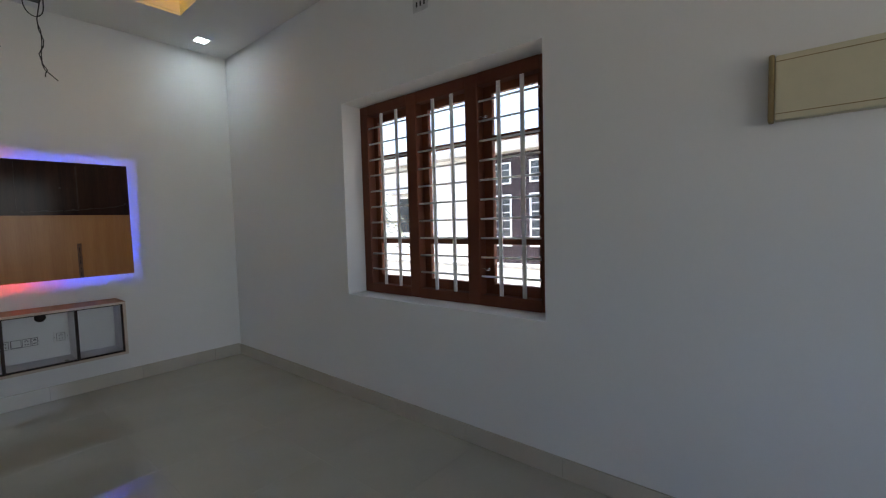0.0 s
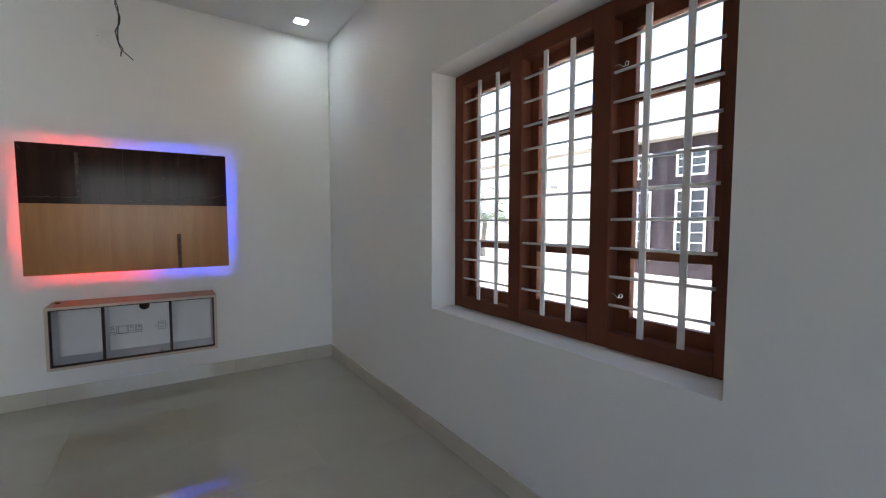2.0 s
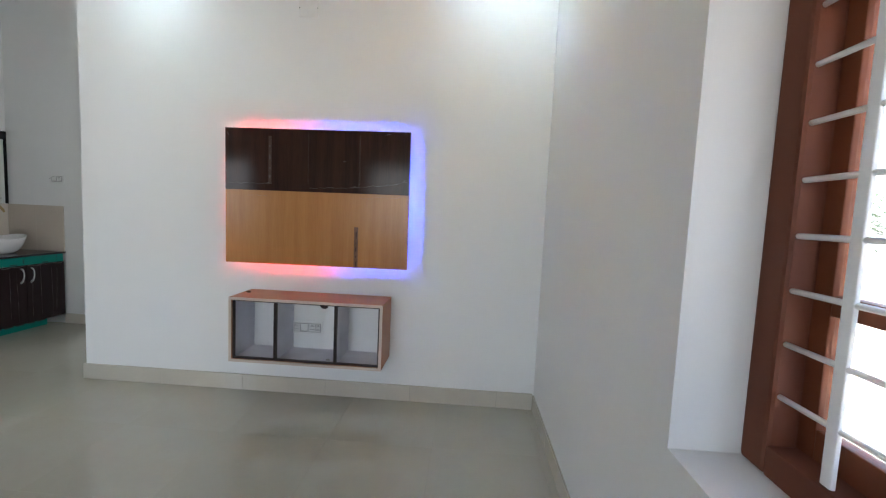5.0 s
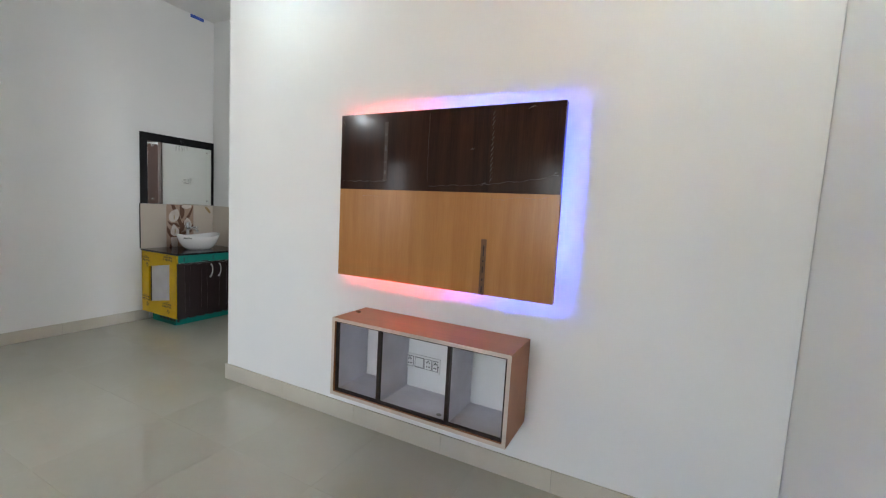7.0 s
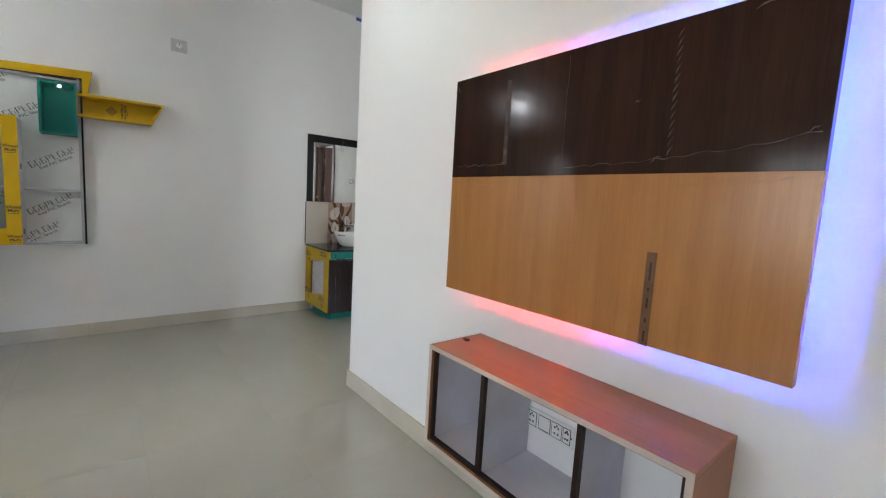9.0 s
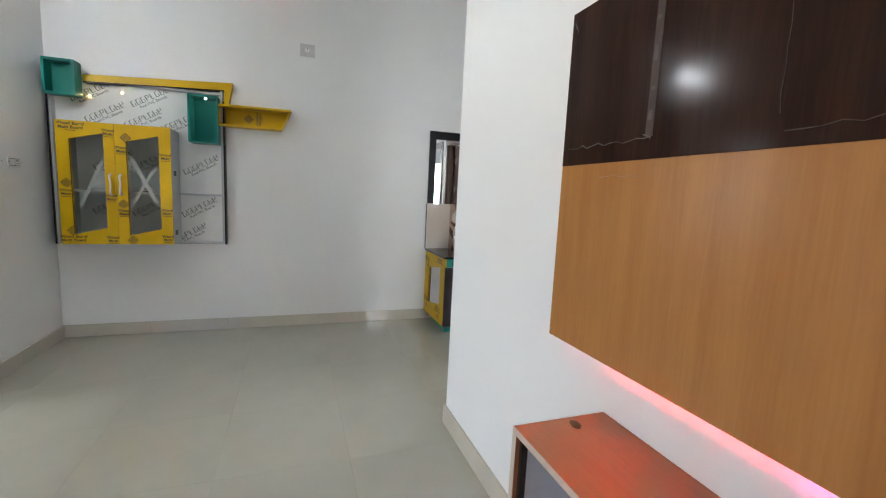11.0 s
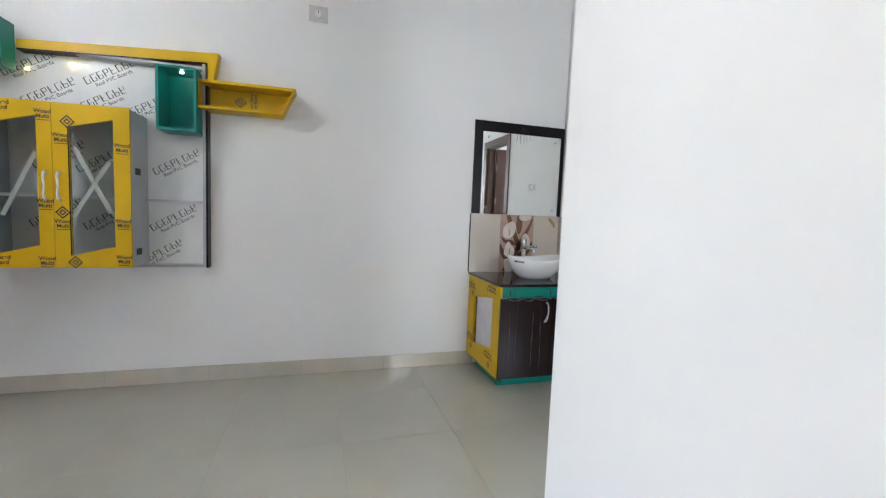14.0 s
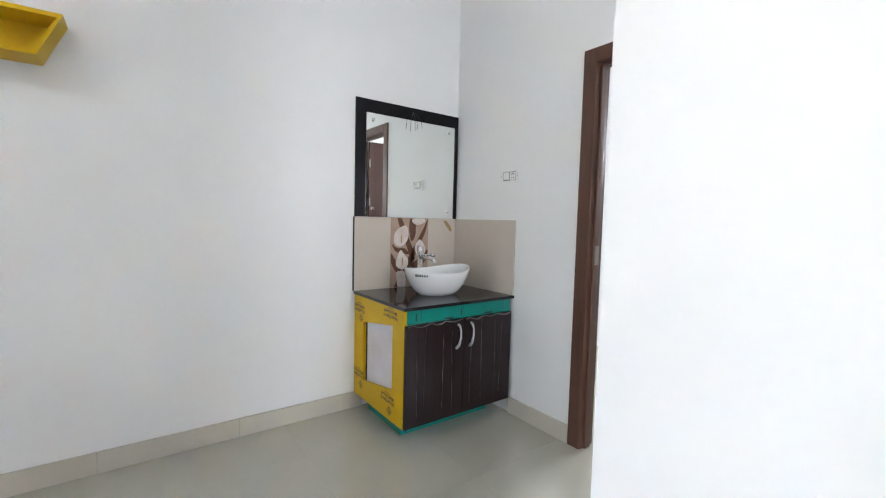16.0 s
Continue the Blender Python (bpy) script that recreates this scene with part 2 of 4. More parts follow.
# ---- builders ----
def box(bm, x0, x1, y0, y1, z0, z1, bevel=0.0):
    """A box, with its edges rounded off when a bevel is given."""
    made = bmesh.ops.create_cube(bm, size=1.0)["verts"]
    lo, hi = Vector((min(x0, x1), min(y0, y1), min(z0, z1))), Vector((max(x0, x1), max(y0, y1), max(z0, z1)))
    for v in made:
        v.co = Vector(((hi[i] + lo[i]) / 2 + v.co[i] * (hi[i] - lo[i]) for i in range(3)))
    if bevel:
        edges = list({e for v in made for e in v.link_edges})
        bmesh.ops.bevel(bm, geom=edges, offset=bevel, segments=2, profile=0.6, affect="EDGES")
    return made


def tube(bm, path, radius, sides=8, close=True):
    """A round rod along a list of points; radius may be one number or one for each point."""
    pts = [Vector(p) for p in path]
    rs = radius if isinstance(radius, (list, tuple)) else [radius] * len(pts)
    rings = []
    for i, p in enumerate(pts):
        d = (pts[min(i + 1, len(pts) - 1)] - pts[max(i - 1, 0)]).normalized()
        side = d.orthogonal().normalized() if i == 0 else (side - d * side.dot(d)).normalized()
        up = d.cross(side)
        rings.append([bm.verts.new(p + (side * math.cos(a) + up * math.sin(a)) * rs[i]) for a in (2 * math.pi * k / sides for k in range(sides))])
    for a, b in zip(rings, rings[1:]):
        for k in range(sides):
            f = bm.faces.new((a[k], a[(k + 1) % sides], b[(k + 1) % sides], b[k]))
            f.smooth = True
    if close:
        bm.faces.new(list(reversed(rings[0])))
        bm.faces.new(rings[-1])
    return rings


def lathe(bm, profile, at=(0, 0, 0), sides=24, sx=1.0, sy=1.0, axis="z"):
    """A turned body from rows of radius and height."""
    rings = []
    for r, h in profile:
        ring = []
        for k in range(sides):
            a = 2 * math.pi * k / sides
            p = (r * sx * math.cos(a), r * sy * math.sin(a), h)
            p = {"z": p, "x": (h, p[0], p[1]), "y": (p[0], h, p[1])}[axis]
            ring.append(bm.verts.new(Vector(at) + Vector(p)))
        rings.append(ring)
    for a, b in zip(rings, rings[1:]):
        for k in range(sides):
            f = bm.faces.new((a[k], a[(k + 1) % sides], b[(k + 1) % sides], b[k]))
            f.smooth = True
    bm.faces.new(list(reversed(rings[0])))
    bm.faces.new(rings[-1])
    return rings


def prism(bm, outline, axis, lo, hi):
    """A flat outline of (a, b) pairs drawn out along an axis: a, b are the two other axes in xyz order."""
    def put(a, b, c):
        return {"x": (c, a, b), "y": (a, c, b), "z": (a, b, c)}[axis]
    one = [bm.verts.new(put(a, b, lo)) for a, b in outline]
    two = [bm.verts.new(put(a, b, hi)) for a, b in outline]
    n = len(outline)
    bm.faces.new(one)
    bm.faces.new(two)
    for k in range(n):
        bm.faces.new((one[k], one[(k + 1) % n], two[(k + 1) % n], two[k]))


def mesh_of(name, bm, material):
    bmesh.ops.recalc_face_normals(bm, faces=bm.faces)
    me = bpy.data.meshes.new(name)
    bm.to_mesh(me)
    bm.free()
    me.materials.append(material)
    return me


def part(name, bm, material, parent=None, label=""):
    """One mesh, under a thing or a part; built in world places."""
    ob = new(name, mesh_of(name, bm, material))
    if parent is not None:
        ob.parent = parent
        if parent.parent is None:
            ob.matrix_parent_inverse = parent.matrix_basis.inverted()
    if label:
        ob["label"] = label
    return ob


def thing(name, at, label, category, group=""):
    ob = new(name)
    ob.empty_display_size = 0.1
    ob.location = at
    return tagged(ob, label, category, group)


def setting(name, bm, material, label, category):
    return tagged(part(name, bm, material), label, category, kind="structure")


def boxes(*rows, bevel=0.0):
    bm = bmesh.new()
    for r in rows:
        box(bm, *r, bevel=bevel)
    return bm


def letters(text, size, bold=0.0):
    """A built-in font's words as a flat mesh, middle at the origin, in the xy plane."""
    cu = bpy.data.curves.new("letters", "FONT")
    cu.body, cu.size, cu.align_x, cu.align_y = text, size, "CENTER", "CENTER"
    cu.offset = bold
    ob = bpy.data.objects.new("letters", cu)
    me = bpy.data.meshes.new_from_object(ob)
    bpy.data.objects.remove(ob)
    bm = bmesh.new()
    bm.from_mesh(me)
    bpy.data.meshes.remove(me)
    return bm


# ---- the large structure ----
H1, H2 = 2.96, 3.30          # false ceiling, slab
XB = -5.26                   # back wall of the dining side
YS, YD = -2.62, 1.25         # side wall with switches, wall with the bath door
W0, W1, WZ0, WZ1 = -3.411, -1.826, 0.777, 2.165   # living room window
# openings as x (or y) range and head height
D1 = (-4.20, -3.48, 2.09)
D2 = (-3.36, -2.48, 2.09)
D3 = (-4.16, -3.22, 2.09)

setting("floor", boxes((-5.6, 0.3, -6.7, 4.3, -0.12, -0.008)), GROUT, "polished beige vitrified tile floor", "floor")
setting("wall_window", boxes(
    (0, 0.30, -6.6, W0, 0, H2), (0, 0.30, W1, 2.05, 0, H2), (0, 0.30, W0, W1, 0, WZ0), (0, 0.30, W0, W1, WZ1, H2),
    (0, 0.30, 2.05, 3.05, 0, 0.9), (0, 0.30, 2.05, 3.05, 2.0, H2), (0, 0.30, 3.05, 4.3, 0, H2)),
    PAINT, "white painted wall round the deep window opening", "wall")
setting("wall_television", boxes((-3.243, -0.002, 0, 0.20, 0, H2), bevel=0.004), PAINT, "white painted wall that ends in a free corner", "wall")
setting("wall_back", boxes((XB - 0.2, XB, YS - 0.12, 4.3, 0, H2)), PAINT, "white painted wall behind cabinet and washbasin", "wall")
setting("wall_bath_door", boxes(
    (XB + 0.002, D1[0], YD, YD + 0.12, 0, H2), (D1[1], D2[0], YD, YD + 0.12, 0, H2), (D2[1], -0.002, YD, YD + 0.12, 0, H2),
    (D1[0], D1[1], YD, YD + 0.12, D1[2], H2), (D2[0], D2[1], YD, YD + 0.12, D2[2], H2)), PAINT, "white painted wall with two brown door frames", "wall")
setting("wall_side_door", boxes(
    (XB + 0.002, D3[0], YS - 0.12, YS, 0, H2), (D3[1], -3.0, YS - 0.12, YS, 0, H2), (D3[0], D3[1], YS - 0.12, YS, D3[2], H2)),
    PAINT, "white painted wall with switch plates and a doorway", "wall")
setting("wall_living_side", boxes((-3.12, -3.0, -6.6, YS - 0.122, 0, H2)), PAINT, "plain white painted wall", "wall")
# unseen wall; its opening is added to let fill light in
setting("wall_living_rear", boxes((-3.0, -2.7, -6.7, -6.55, 0, H2), (-0.5, -0.002, -6.7, -6.55, 0, H2), (-2.7, -0.5, -6.7, -6.55, 0, 0.85), (-2.7, -0.5, -6.7, -6.55, 2.25, H2)),
    PAINT, "plain white painted wall with an added window opening", "wall")
setting("wall_bath_side", boxes((-3.44, -3.38, YD + 0.122, 4.1, 0, H2)), PAINT, "plain white painted partition", "wall")
setting("wall_bath_rear", boxes((XB + 0.002, -3.44, 3.05, 3.15, 0, H2)), PAINT, "plain white painted wall", "wall")
setting("wall_bedroom_rear", boxes((-3.38, -0.002, 4.1, 4.3, 0, H2)), PAINT, "plain white painted wall", "wall")
setting("wall_side_room_rear", boxes((XB + 0.002, -3.122, -4.6, -4.5, 0, H2)), PAINT, "plain white painted wall", "wall")
setting("wall_side_room_back", boxes((XB - 0.2, XB, -4.6, YS - 0.122, 0, H2)), PAINT, "plain white painted wall", "wall")

# slab and false ceiling with a small lit tray
TX0, TX1, TY0, TY1 = -1.21, -0.61, -1.24, -0.64
setting("ceiling", boxes((-5.6, 0.3, -6.7, 4.3, H2, H2 + 0.15)), CEIL, "white painted ceiling slab", "ceiling")
setting("ceiling_false", boxes(
    (-3.24, -0.003, TY1, -0.003, H1, H1 + 0.02), (-3.0, -0.003, -6.55, TY0, H1, H1 + 0.02), (-3.24, -3.0, YS + 0.002, TY0, H1, H1 + 0.02),
    (-3.24, TX0, TY0, TY1, H1, H1 + 0.02), (TX1, -0.003, TY0, TY1, H1, H1 + 0.02),
    (-3.24, -3.22, YS + 0.002, -0.003, H1 + 0.02, H2 - 0.002),
    (TX0 - 0.02, TX0, TY0, TY1, H1 + 0.022, H1 + 0.2), (TX1, TX1 + 0.02, TY0, TY1, H1 + 0.022, H1 + 0.2),
    (TX0, TX1, TY0 - 0.02, TY0, H1 + 0.022, H1 + 0.2), (TX0, TX1, TY1, TY1 + 0.02, H1 + 0.022, H1 + 0.2),
    (TX0, TX1, TY0, TY1, H1 + 0.2, H1 + 0.22)), CEIL, "white gypsum false ceiling with a recessed tray", "ceiling")

tray = thing("tray_light", ((TX0 + TX1) / 2, (TY0 + TY1) / 2, H1 + 0.15), "amber strip light round a ceiling tray", "ceiling light")
for r in ((TX0 + 0.004, TX1 - 0.004, TY0 + 0.004, TY0 + 0.016), (TX0 + 0.004, TX1 - 0.004, TY1 - 0.016, TY1 - 0.004),
          (TX0 + 0.004, TX0 + 0.016, TY0 + 0.02, TY1 - 0.02), (TX1 - 0.016, TX1 - 0.004, TY0 + 0.02, TY1 - 0.02)):
    part("led_strip", boxes((*r, H1 + 0.15, H1 + 0.165)), AMBER_LED, tray)


def downlight(x, y, z, lit, label):
    t = thing("downlight", (x, y, z), label, "downlight", "downlights")
    bm = bmesh.new()
    s = 0.055
    for a in ((x - s, x + s, y - s, y - s + 0.008), (x - s, x + s, y + s - 0.008, y + s), (x - s, x - s + 0.008, y - s + 0.008, y + s - 0.008), (x + s - 0.008, x + s, y - s + 0.008, y + s - 0.008)):
        box(bm, *a, z - 0.006, z + 0.0)
    part("bezel", bm, PLASTIC, t)
    part("diffuser", boxes((x - s + 0.008, x + s - 0.008, y - s + 0.008, y + s - 0.008, z - 0.004, z - 0.001)), COOL_LED if lit else BLACK, t)


downlight(-0.33, -0.30, H1, True, "lit square recessed ceiling downlight near the corner")
downlight(-2.66, -0.30, H1, True, "lit square recessed ceiling downlight above the television wall")
downlight(-1.40, -0.16, H1, False, "empty dark square downlight cut-out in the ceiling")


def skirting(name, axis, a0, a1, wall, side, top=0.102):
    """Skirting tiles along x or y, standing off the wall by their thickness."""
    d = 0.012 * side
    def rows(p, q, off):
        lo, hi = (wall + 0.0005 * side, wall + d * off)
        return (p, q, lo, hi) if axis == "x" else (lo, hi, p, q)
    base = setting(name, boxes((*rows(a0, a1, 0.75), 0, top - 0.001)), GROUT, "beige skirting tiles along the wall", "baseboard")
    p = a0
    while p < a1 - 0.01:
        q = min(p + 0.6, a1)
        part("tile", boxes((*rows(p + 0.0008, q - 0.0008, 1.0), 0.0008, top), bevel=0.0012), SKIRT, base)
        p = q


skirting("baseboard_television", "x", -3.258, -0.013, 0, -1, 0.112)
skirting("baseboard_television_end", "y", 0.0, 0.2, -3.243, -1, 0.112)
skirting("baseboard_window", "y", -6.5, -0.0005, 0, -1)
skirting("baseboard_back", "y", YS + 0.013, 0.52, XB, 1)
skirting("baseboard_side", "x", XB, D3[0] - 0.01, YS, 1)
skirting("baseboard_bath_door", "x", -4.66, D1[0] - 0.0, YD, -1)
skirting("baseboard_bath", "y", YD + 0.13, 3.0, -3.44, -1)


# ---- doors ----
def door_frame(name, x0, x1, head, y0, y1, label):
    """A timber frame in a wall along x, with a stepped rebate, and its threshold open."""
    t = tagged(new(name), label, "door frame", kind="structure")
    t.location = ((x0 + x1) / 2, (y0 + y1) / 2, 0)
    w = 0.075
    part("jamb", boxes((x0, x0 + w, y0, y1, 0, head), (x0 + w, x0 + w + 0.014, y0 + 0.035, y1 - 0.04, 0, head - w), bevel=0.004), DOORWOOD, t)
    part("jamb", boxes((x1 - w, x1, y0, y1, 0, head), (x1 - w - 0.014, x1 - w, y0 + 0.035, y1 - 0.04, 0, head - w), bevel=0.004), DOORWOOD, t)
    part("head", boxes((x0 + w, x1 - w, y0, y1, head - w, head), (x0 + w + 0.015, x1 - w - 0.015, y0 + 0.035, y1 - 0.04, head - w - 0.014, head - w), bevel=0.004), DOORWOOD, t)
    return t


f1 = door_frame("door_frame_bath", D1[0], D1[1], D1[2], YD - 0.012, YD + 0.11, "dark brown wooden door frame with a stepped rebate")
door_frame("door_frame_bedroom", D2[0], D2[1], D2[2], YD - 0.012, YD + 0.11, "dark brown wooden frame of an open doorway")
door_frame("door_frame_side", D3[0], D3[1], D3[2], YS - 0.11, YS + 0.02, "dark brown wooden frame of an open doorway")

leaf_x = D1[1] - 0.085
door_leaf = thing("door_leaf", (leaf_x, YD + 0.4, 0), "dark brown wooden door standing fully open into the bath", "door")
part("leaf", boxes((leaf_x - 0.032, leaf_x, YD + 0.109, YD + 0.74, 0.012, D1[2] - 0.079), bevel=0.003), DOORLEAF, door_leaf)
for hz in (0.3, 1.35, 1.75):
    part("hinge", boxes((leaf_x - 0.036, leaf_x - 0.030, YD + 0.104, YD + 0.122, hz, hz + 0.08), bevel=0.002), HINGE, door_leaf)
part("strike_plate", boxes((D1[0] + 0.088, D1[0] + 0.092, YD + 0.03, YD + 0.06, 0.99, 1.09), bevel=0.001), HINGE, f1, "steel strike plate")


# ---- living room window ----
def big_window():
    t = tagged(new("window_1"), "three-bay brown wooden window with white steel grille", "window", kind="structure")
    t.location = (0.2, (W0 + W1) / 2, WZ0)
    fx0, fx1 = 0.165, 0.234
    zb, zt = WZ0 + 0.068, WZ1 - 0.075
    stiles = [(W1 - 0.082, W1 - 0.001), (-2.402, -2.311), (-2.905, -2.811), (W0 + 0.001, -3.308)]
    part("window_frame", boxes(*[(fx0, fx1, a, b, WZ0 + 0.001, WZ1 - 0.001) for a, b in stiles], bevel=0.010), FRAME, t)
    bays = [(stiles[i + 1][1], stiles[i][0]) for i in range(3)]
    for a, b in bays:
        part("bottom_rail", boxes((fx0 + 0.001, fx1, a, b, WZ0 + 0.001, zb), bevel=0.004), FRAME, t)
        part("top_rail", boxes((fx0 + 0.001, fx1, a, b, zt, WZ1 - 0.001), bevel=0.004), FRAME, t)
    for i, (a, b) in enumerate(bays):
        # hinged sash with two cross rails and three panes
        x0, x1 = fx1 - 0.004, fx1 + 0.03
        p0, p1 = ((-2.248, -1.949), (-2.766, -2.453), (-3.267, -2.965))[i]
        cuts = [(0.907, 1.146), (1.188, 1.766), (1.800, 2.045)]
        sash = part("sash", boxes((x0, x1, a - 0.012, p0, zb - 0.01, zt + 0.01), (x0, x1, p1, b + 0.012, zb - 0.01, zt + 0.01),
                                  (x0, x1, p0, p1, zb - 0.01, cuts[0][0]), (x0, x1, p0, p1, cuts[0][1], cuts[1][0]),
                                  (x0, x1, p0, p1, cuts[1][1], cuts[2][0]), (x0, x1, p0, p1, cuts[2][1], zt + 0.01), bevel=0.003), SASH, t)
        for z0, z1 in cuts:
            p = part("pane", boxes((x0 + 0.012, x0 + 0.016, p0 - 0.004, p1 + 0.004, z0 - 0.004, z1 + 0.004)), PANE, sash)
            p.visible_shadow = False
        # grille: ten round bars and two flat uprights
        gx = fx0 + 0.018
        for k in range(10):
            z = 2.0 - k * 0.1161
            bm = bmesh.new()
            tube(bm, [(gx, a - 0.01, z), (gx, (a + b) / 2, z + 0.0006), (gx, b + 0.01, z)], 0.0063, 8)
            part("grille_bar", bm, BARS, t)
        for f in (0.345, 0.725):
            y = b + (a - b) * f
            part("grille_upright", boxes((gx - 0.0072, gx + 0.0030, y - 0.0125, y + 0.0125, zb - 0.004, zt + 0.004), bevel=0.0028), BARS, t)
    # hook and eye stay on the second mullion
    for hz in (1.0, 1.905):
        bm = bmesh.new()
        hx = fx0 + 0.016
        tube(bm, [(hx, -2.898 - 0.006 * math.cos(a), hz + 0.006 * math.sin(a)) for a in (0.7 * k for k in range(10))]
             + [(hx, -2.912 - 0.0075 * k, hz + 0.004 - 0.002 * k + 0.004 * math.sin(k * 1.1)) for k in range(6)], 0.0021, 6)
        tube(bm, [(hx, -2.958 - 0.008 * math.cos(a), hz - 0.001 + 0.008 * math.sin(a)) for a in (0.7 * k for k in range(10))], 0.0021, 6)
        part("stay_hook", bm, STEEL, t, "small steel window stay hook")


big_window()

# plain windows of the rooms that show only in the looking-glass or not at all
w2 = tagged(new("window_2"), "brown framed bedroom window with white bars", "window", kind="structure")
w2.location = (0.15, 2.55, 0.9)
part("window_frame", boxes((0.14, 0.2, 2.052, 2.12, 0.902, 1.998), (0.14, 0.2, 2.98, 3.048, 0.902, 1.998), (0.14, 0.2, 2.12, 2.98, 0.902, 0.97), (0.14, 0.2, 2.12, 2.98, 1.93, 1.998), bevel=0.004), FRAME, w2)
for k in range(7):
    bm = bmesh.new()
    tube(bm, [(0.165, 2.11, 1.05 + 0.12 * k), (0.165, 2.99, 1.05 + 0.12 * k)], 0.006, 8)
    part("grille_bar", bm, BARS, w2)

# invented window, never in view, added where the rear fill lamp stands
w3 = tagged(new("added_rear_window"), "brown framed rear window, added out of view", "window", kind="structure")
w3.location = (-1.6, -6.6, 0.85)
part("window_frame", boxes((-2.698, -2.61, -6.66, -6.6, 0.852, 2.248), (-0.59, -0.502, -6.66, -6.6, 0.852, 2.248), (-2.61, -0.59, -6.66, -6.6, 0.852, 0.93), (-2.61, -0.59, -6.66, -6.6, 2.17, 2.248), (-1.65, -1.55, -6.66, -6.6, 0.93, 2.17), bevel=0.004), FRAME, w3)


# ---- television wall ----
PX0, PX1, PZ0, PZ1, PZM = -2.118, -0.897, 0.934, 1.818, 1.418
panel = thing("television_panel", ((PX0 + PX1) / 2, -0.06, PZ0), "backlit wall panel of dark wenge and light beech laminate", "wall panel")
part("dark_board", boxes((PX0, PX1, -0.122, -0.088, PZM + 0.0002, PZ1), bevel=0.0006), WENGE, panel, "dark glossy wenge laminate board")
part("light_board", boxes((PX0, PX1, -0.121, -0.088, PZ0, PZM), bevel=0.0006), BEECH, panel, "light beech laminate board")
IN = 0.060
part("batten_frame", boxes((PX0 + IN, PX0 + IN + 0.02, -0.0875, -0.0005, PZ0 + IN, PZ1 - IN), (PX1 - IN - 0.02, PX1 - IN, -0.0875, -0.0005, PZ0 + IN, PZ1 - IN),
                           (PX0 + IN + 0.02, PX1 - IN - 0.02, -0.0875, -0.0005, PZ0 + IN, PZ0 + IN + 0.02), (PX0 + IN + 0.02, PX1 - IN - 0.02, -0.0875, -0.0005, PZ1 - IN - 0.02, PZ1 - IN)), EDGE, panel)
SX_TOP, SX_BOT = -1.62, -1.42
# thin strips on the sides of the batten frame; an unseen lip added at the panel's back edge bounds their glow
def led_run(name, rects, material, label):
    part(name, boxes(*[(a, b, -0.0745, -0.071, c, d) for a, b, c, d in rects]), material, panel, label)


o = 0.002
xa, xb, za, zb_ = PX0 + IN - 0.0005, PX1 - IN + 0.0005, PZ0 + IN - 0.0005, PZ1 - IN + 0.0005
led_run("red_light_strip", ((xa - o, xa, za, zb_), (xa, SX_TOP - 0.001, zb_, zb_ + o), (xa, SX_BOT - 0.001, za - o, za)), RED_LED, "glowing red light strip")
led_run("blue_light_strip", ((xb, xb + o, za, zb_), (SX_TOP + 0.001, xb, zb_, zb_ + o), (SX_BOT + 0.001, xb, za - o, za)), BLUE_LED, "glowing blue light strip")
e, lip = 0.010, 0.002
part("glow_cutoff_lip", boxes((PX0 + e, PX0 + e + lip, -0.0875, -0.050, PZ0 + e, PZ1 - e), (PX1 - e - lip, PX1 - e, -0.0875, -0.050, PZ0 + e, PZ1 - e),
                         (PX0 + e + lip, PX1 - e - lip, -0.0875, -0.050, PZ1 - e - lip, PZ1 - e), (PX0 + e + lip, PX1 - e - lip, -0.0875, -0.050, PZ0 + e, PZ0 + e + lip)), DARKTRIM, panel)

CX0, CX1, CZ0, CZ1, CY = -2.0, -1.011, 0.311, 0.731, -0.288
shelf = thing("wall_console", ((CX0 + CX1) / 2, -0.15, CZ0), "orange laminate wall console with three open bays", "wall shelf")
th = 0.018
part("top_board", boxes((CX0, CX1, CY, -0.0005, CZ1 - th, CZ1), bevel=0.0015), CHERRY, shelf)
part("bottom_board", boxes((CX0, CX1, CY, -0.0005, CZ0, CZ0 + th), bevel=0.0015), CHERRY, shelf)
part("side_board", boxes((CX0, CX0 + th, CY, -0.0005, CZ0 + th, CZ1 - th), bevel=0.0015), CHERRY, shelf)
part("side_board", boxes((CX1 - th, CX1, CY, -0.0005, CZ0 + th, CZ1 - th), bevel=0.0015), CHERRY, shelf)
part("edge_band", boxes((CX0, CX1, CY - 0.0015, CY - 0.0002, CZ1 - th, CZ1), (CX0, CX1, CY - 0.0015, CY - 0.0002, CZ0, CZ0 + th), (CX0, CX0 + th, CY - 0.0015, CY - 0.0002, CZ0 + th, CZ1 - th), (CX1 - th, CX1, CY - 0.0015, CY - 0.0002, CZ0 + th, CZ1 - th)), EDGE, shelf, "pale edge band")
ix0, ix1, iz0, iz1 = CX0 + th, CX1 - th, CZ0 + th, CZ1 - th
part("lining", boxes((ix0, ix1, CY + 0.03, -0.001, iz0, iz0 + 0.003), (ix0, ix1, CY + 0.03, -0.001, iz1 - 0.003, iz1),
                     (ix0, ix0 + 0.003, CY + 0.03, -0.001, iz0 + 0.003, iz1 - 0.003), (ix1 - 0.003, ix1, CY + 0.03, -0.001, iz0 + 0.003, iz1 - 0.003)), LILAC, shelf, "white inside lining with stains")
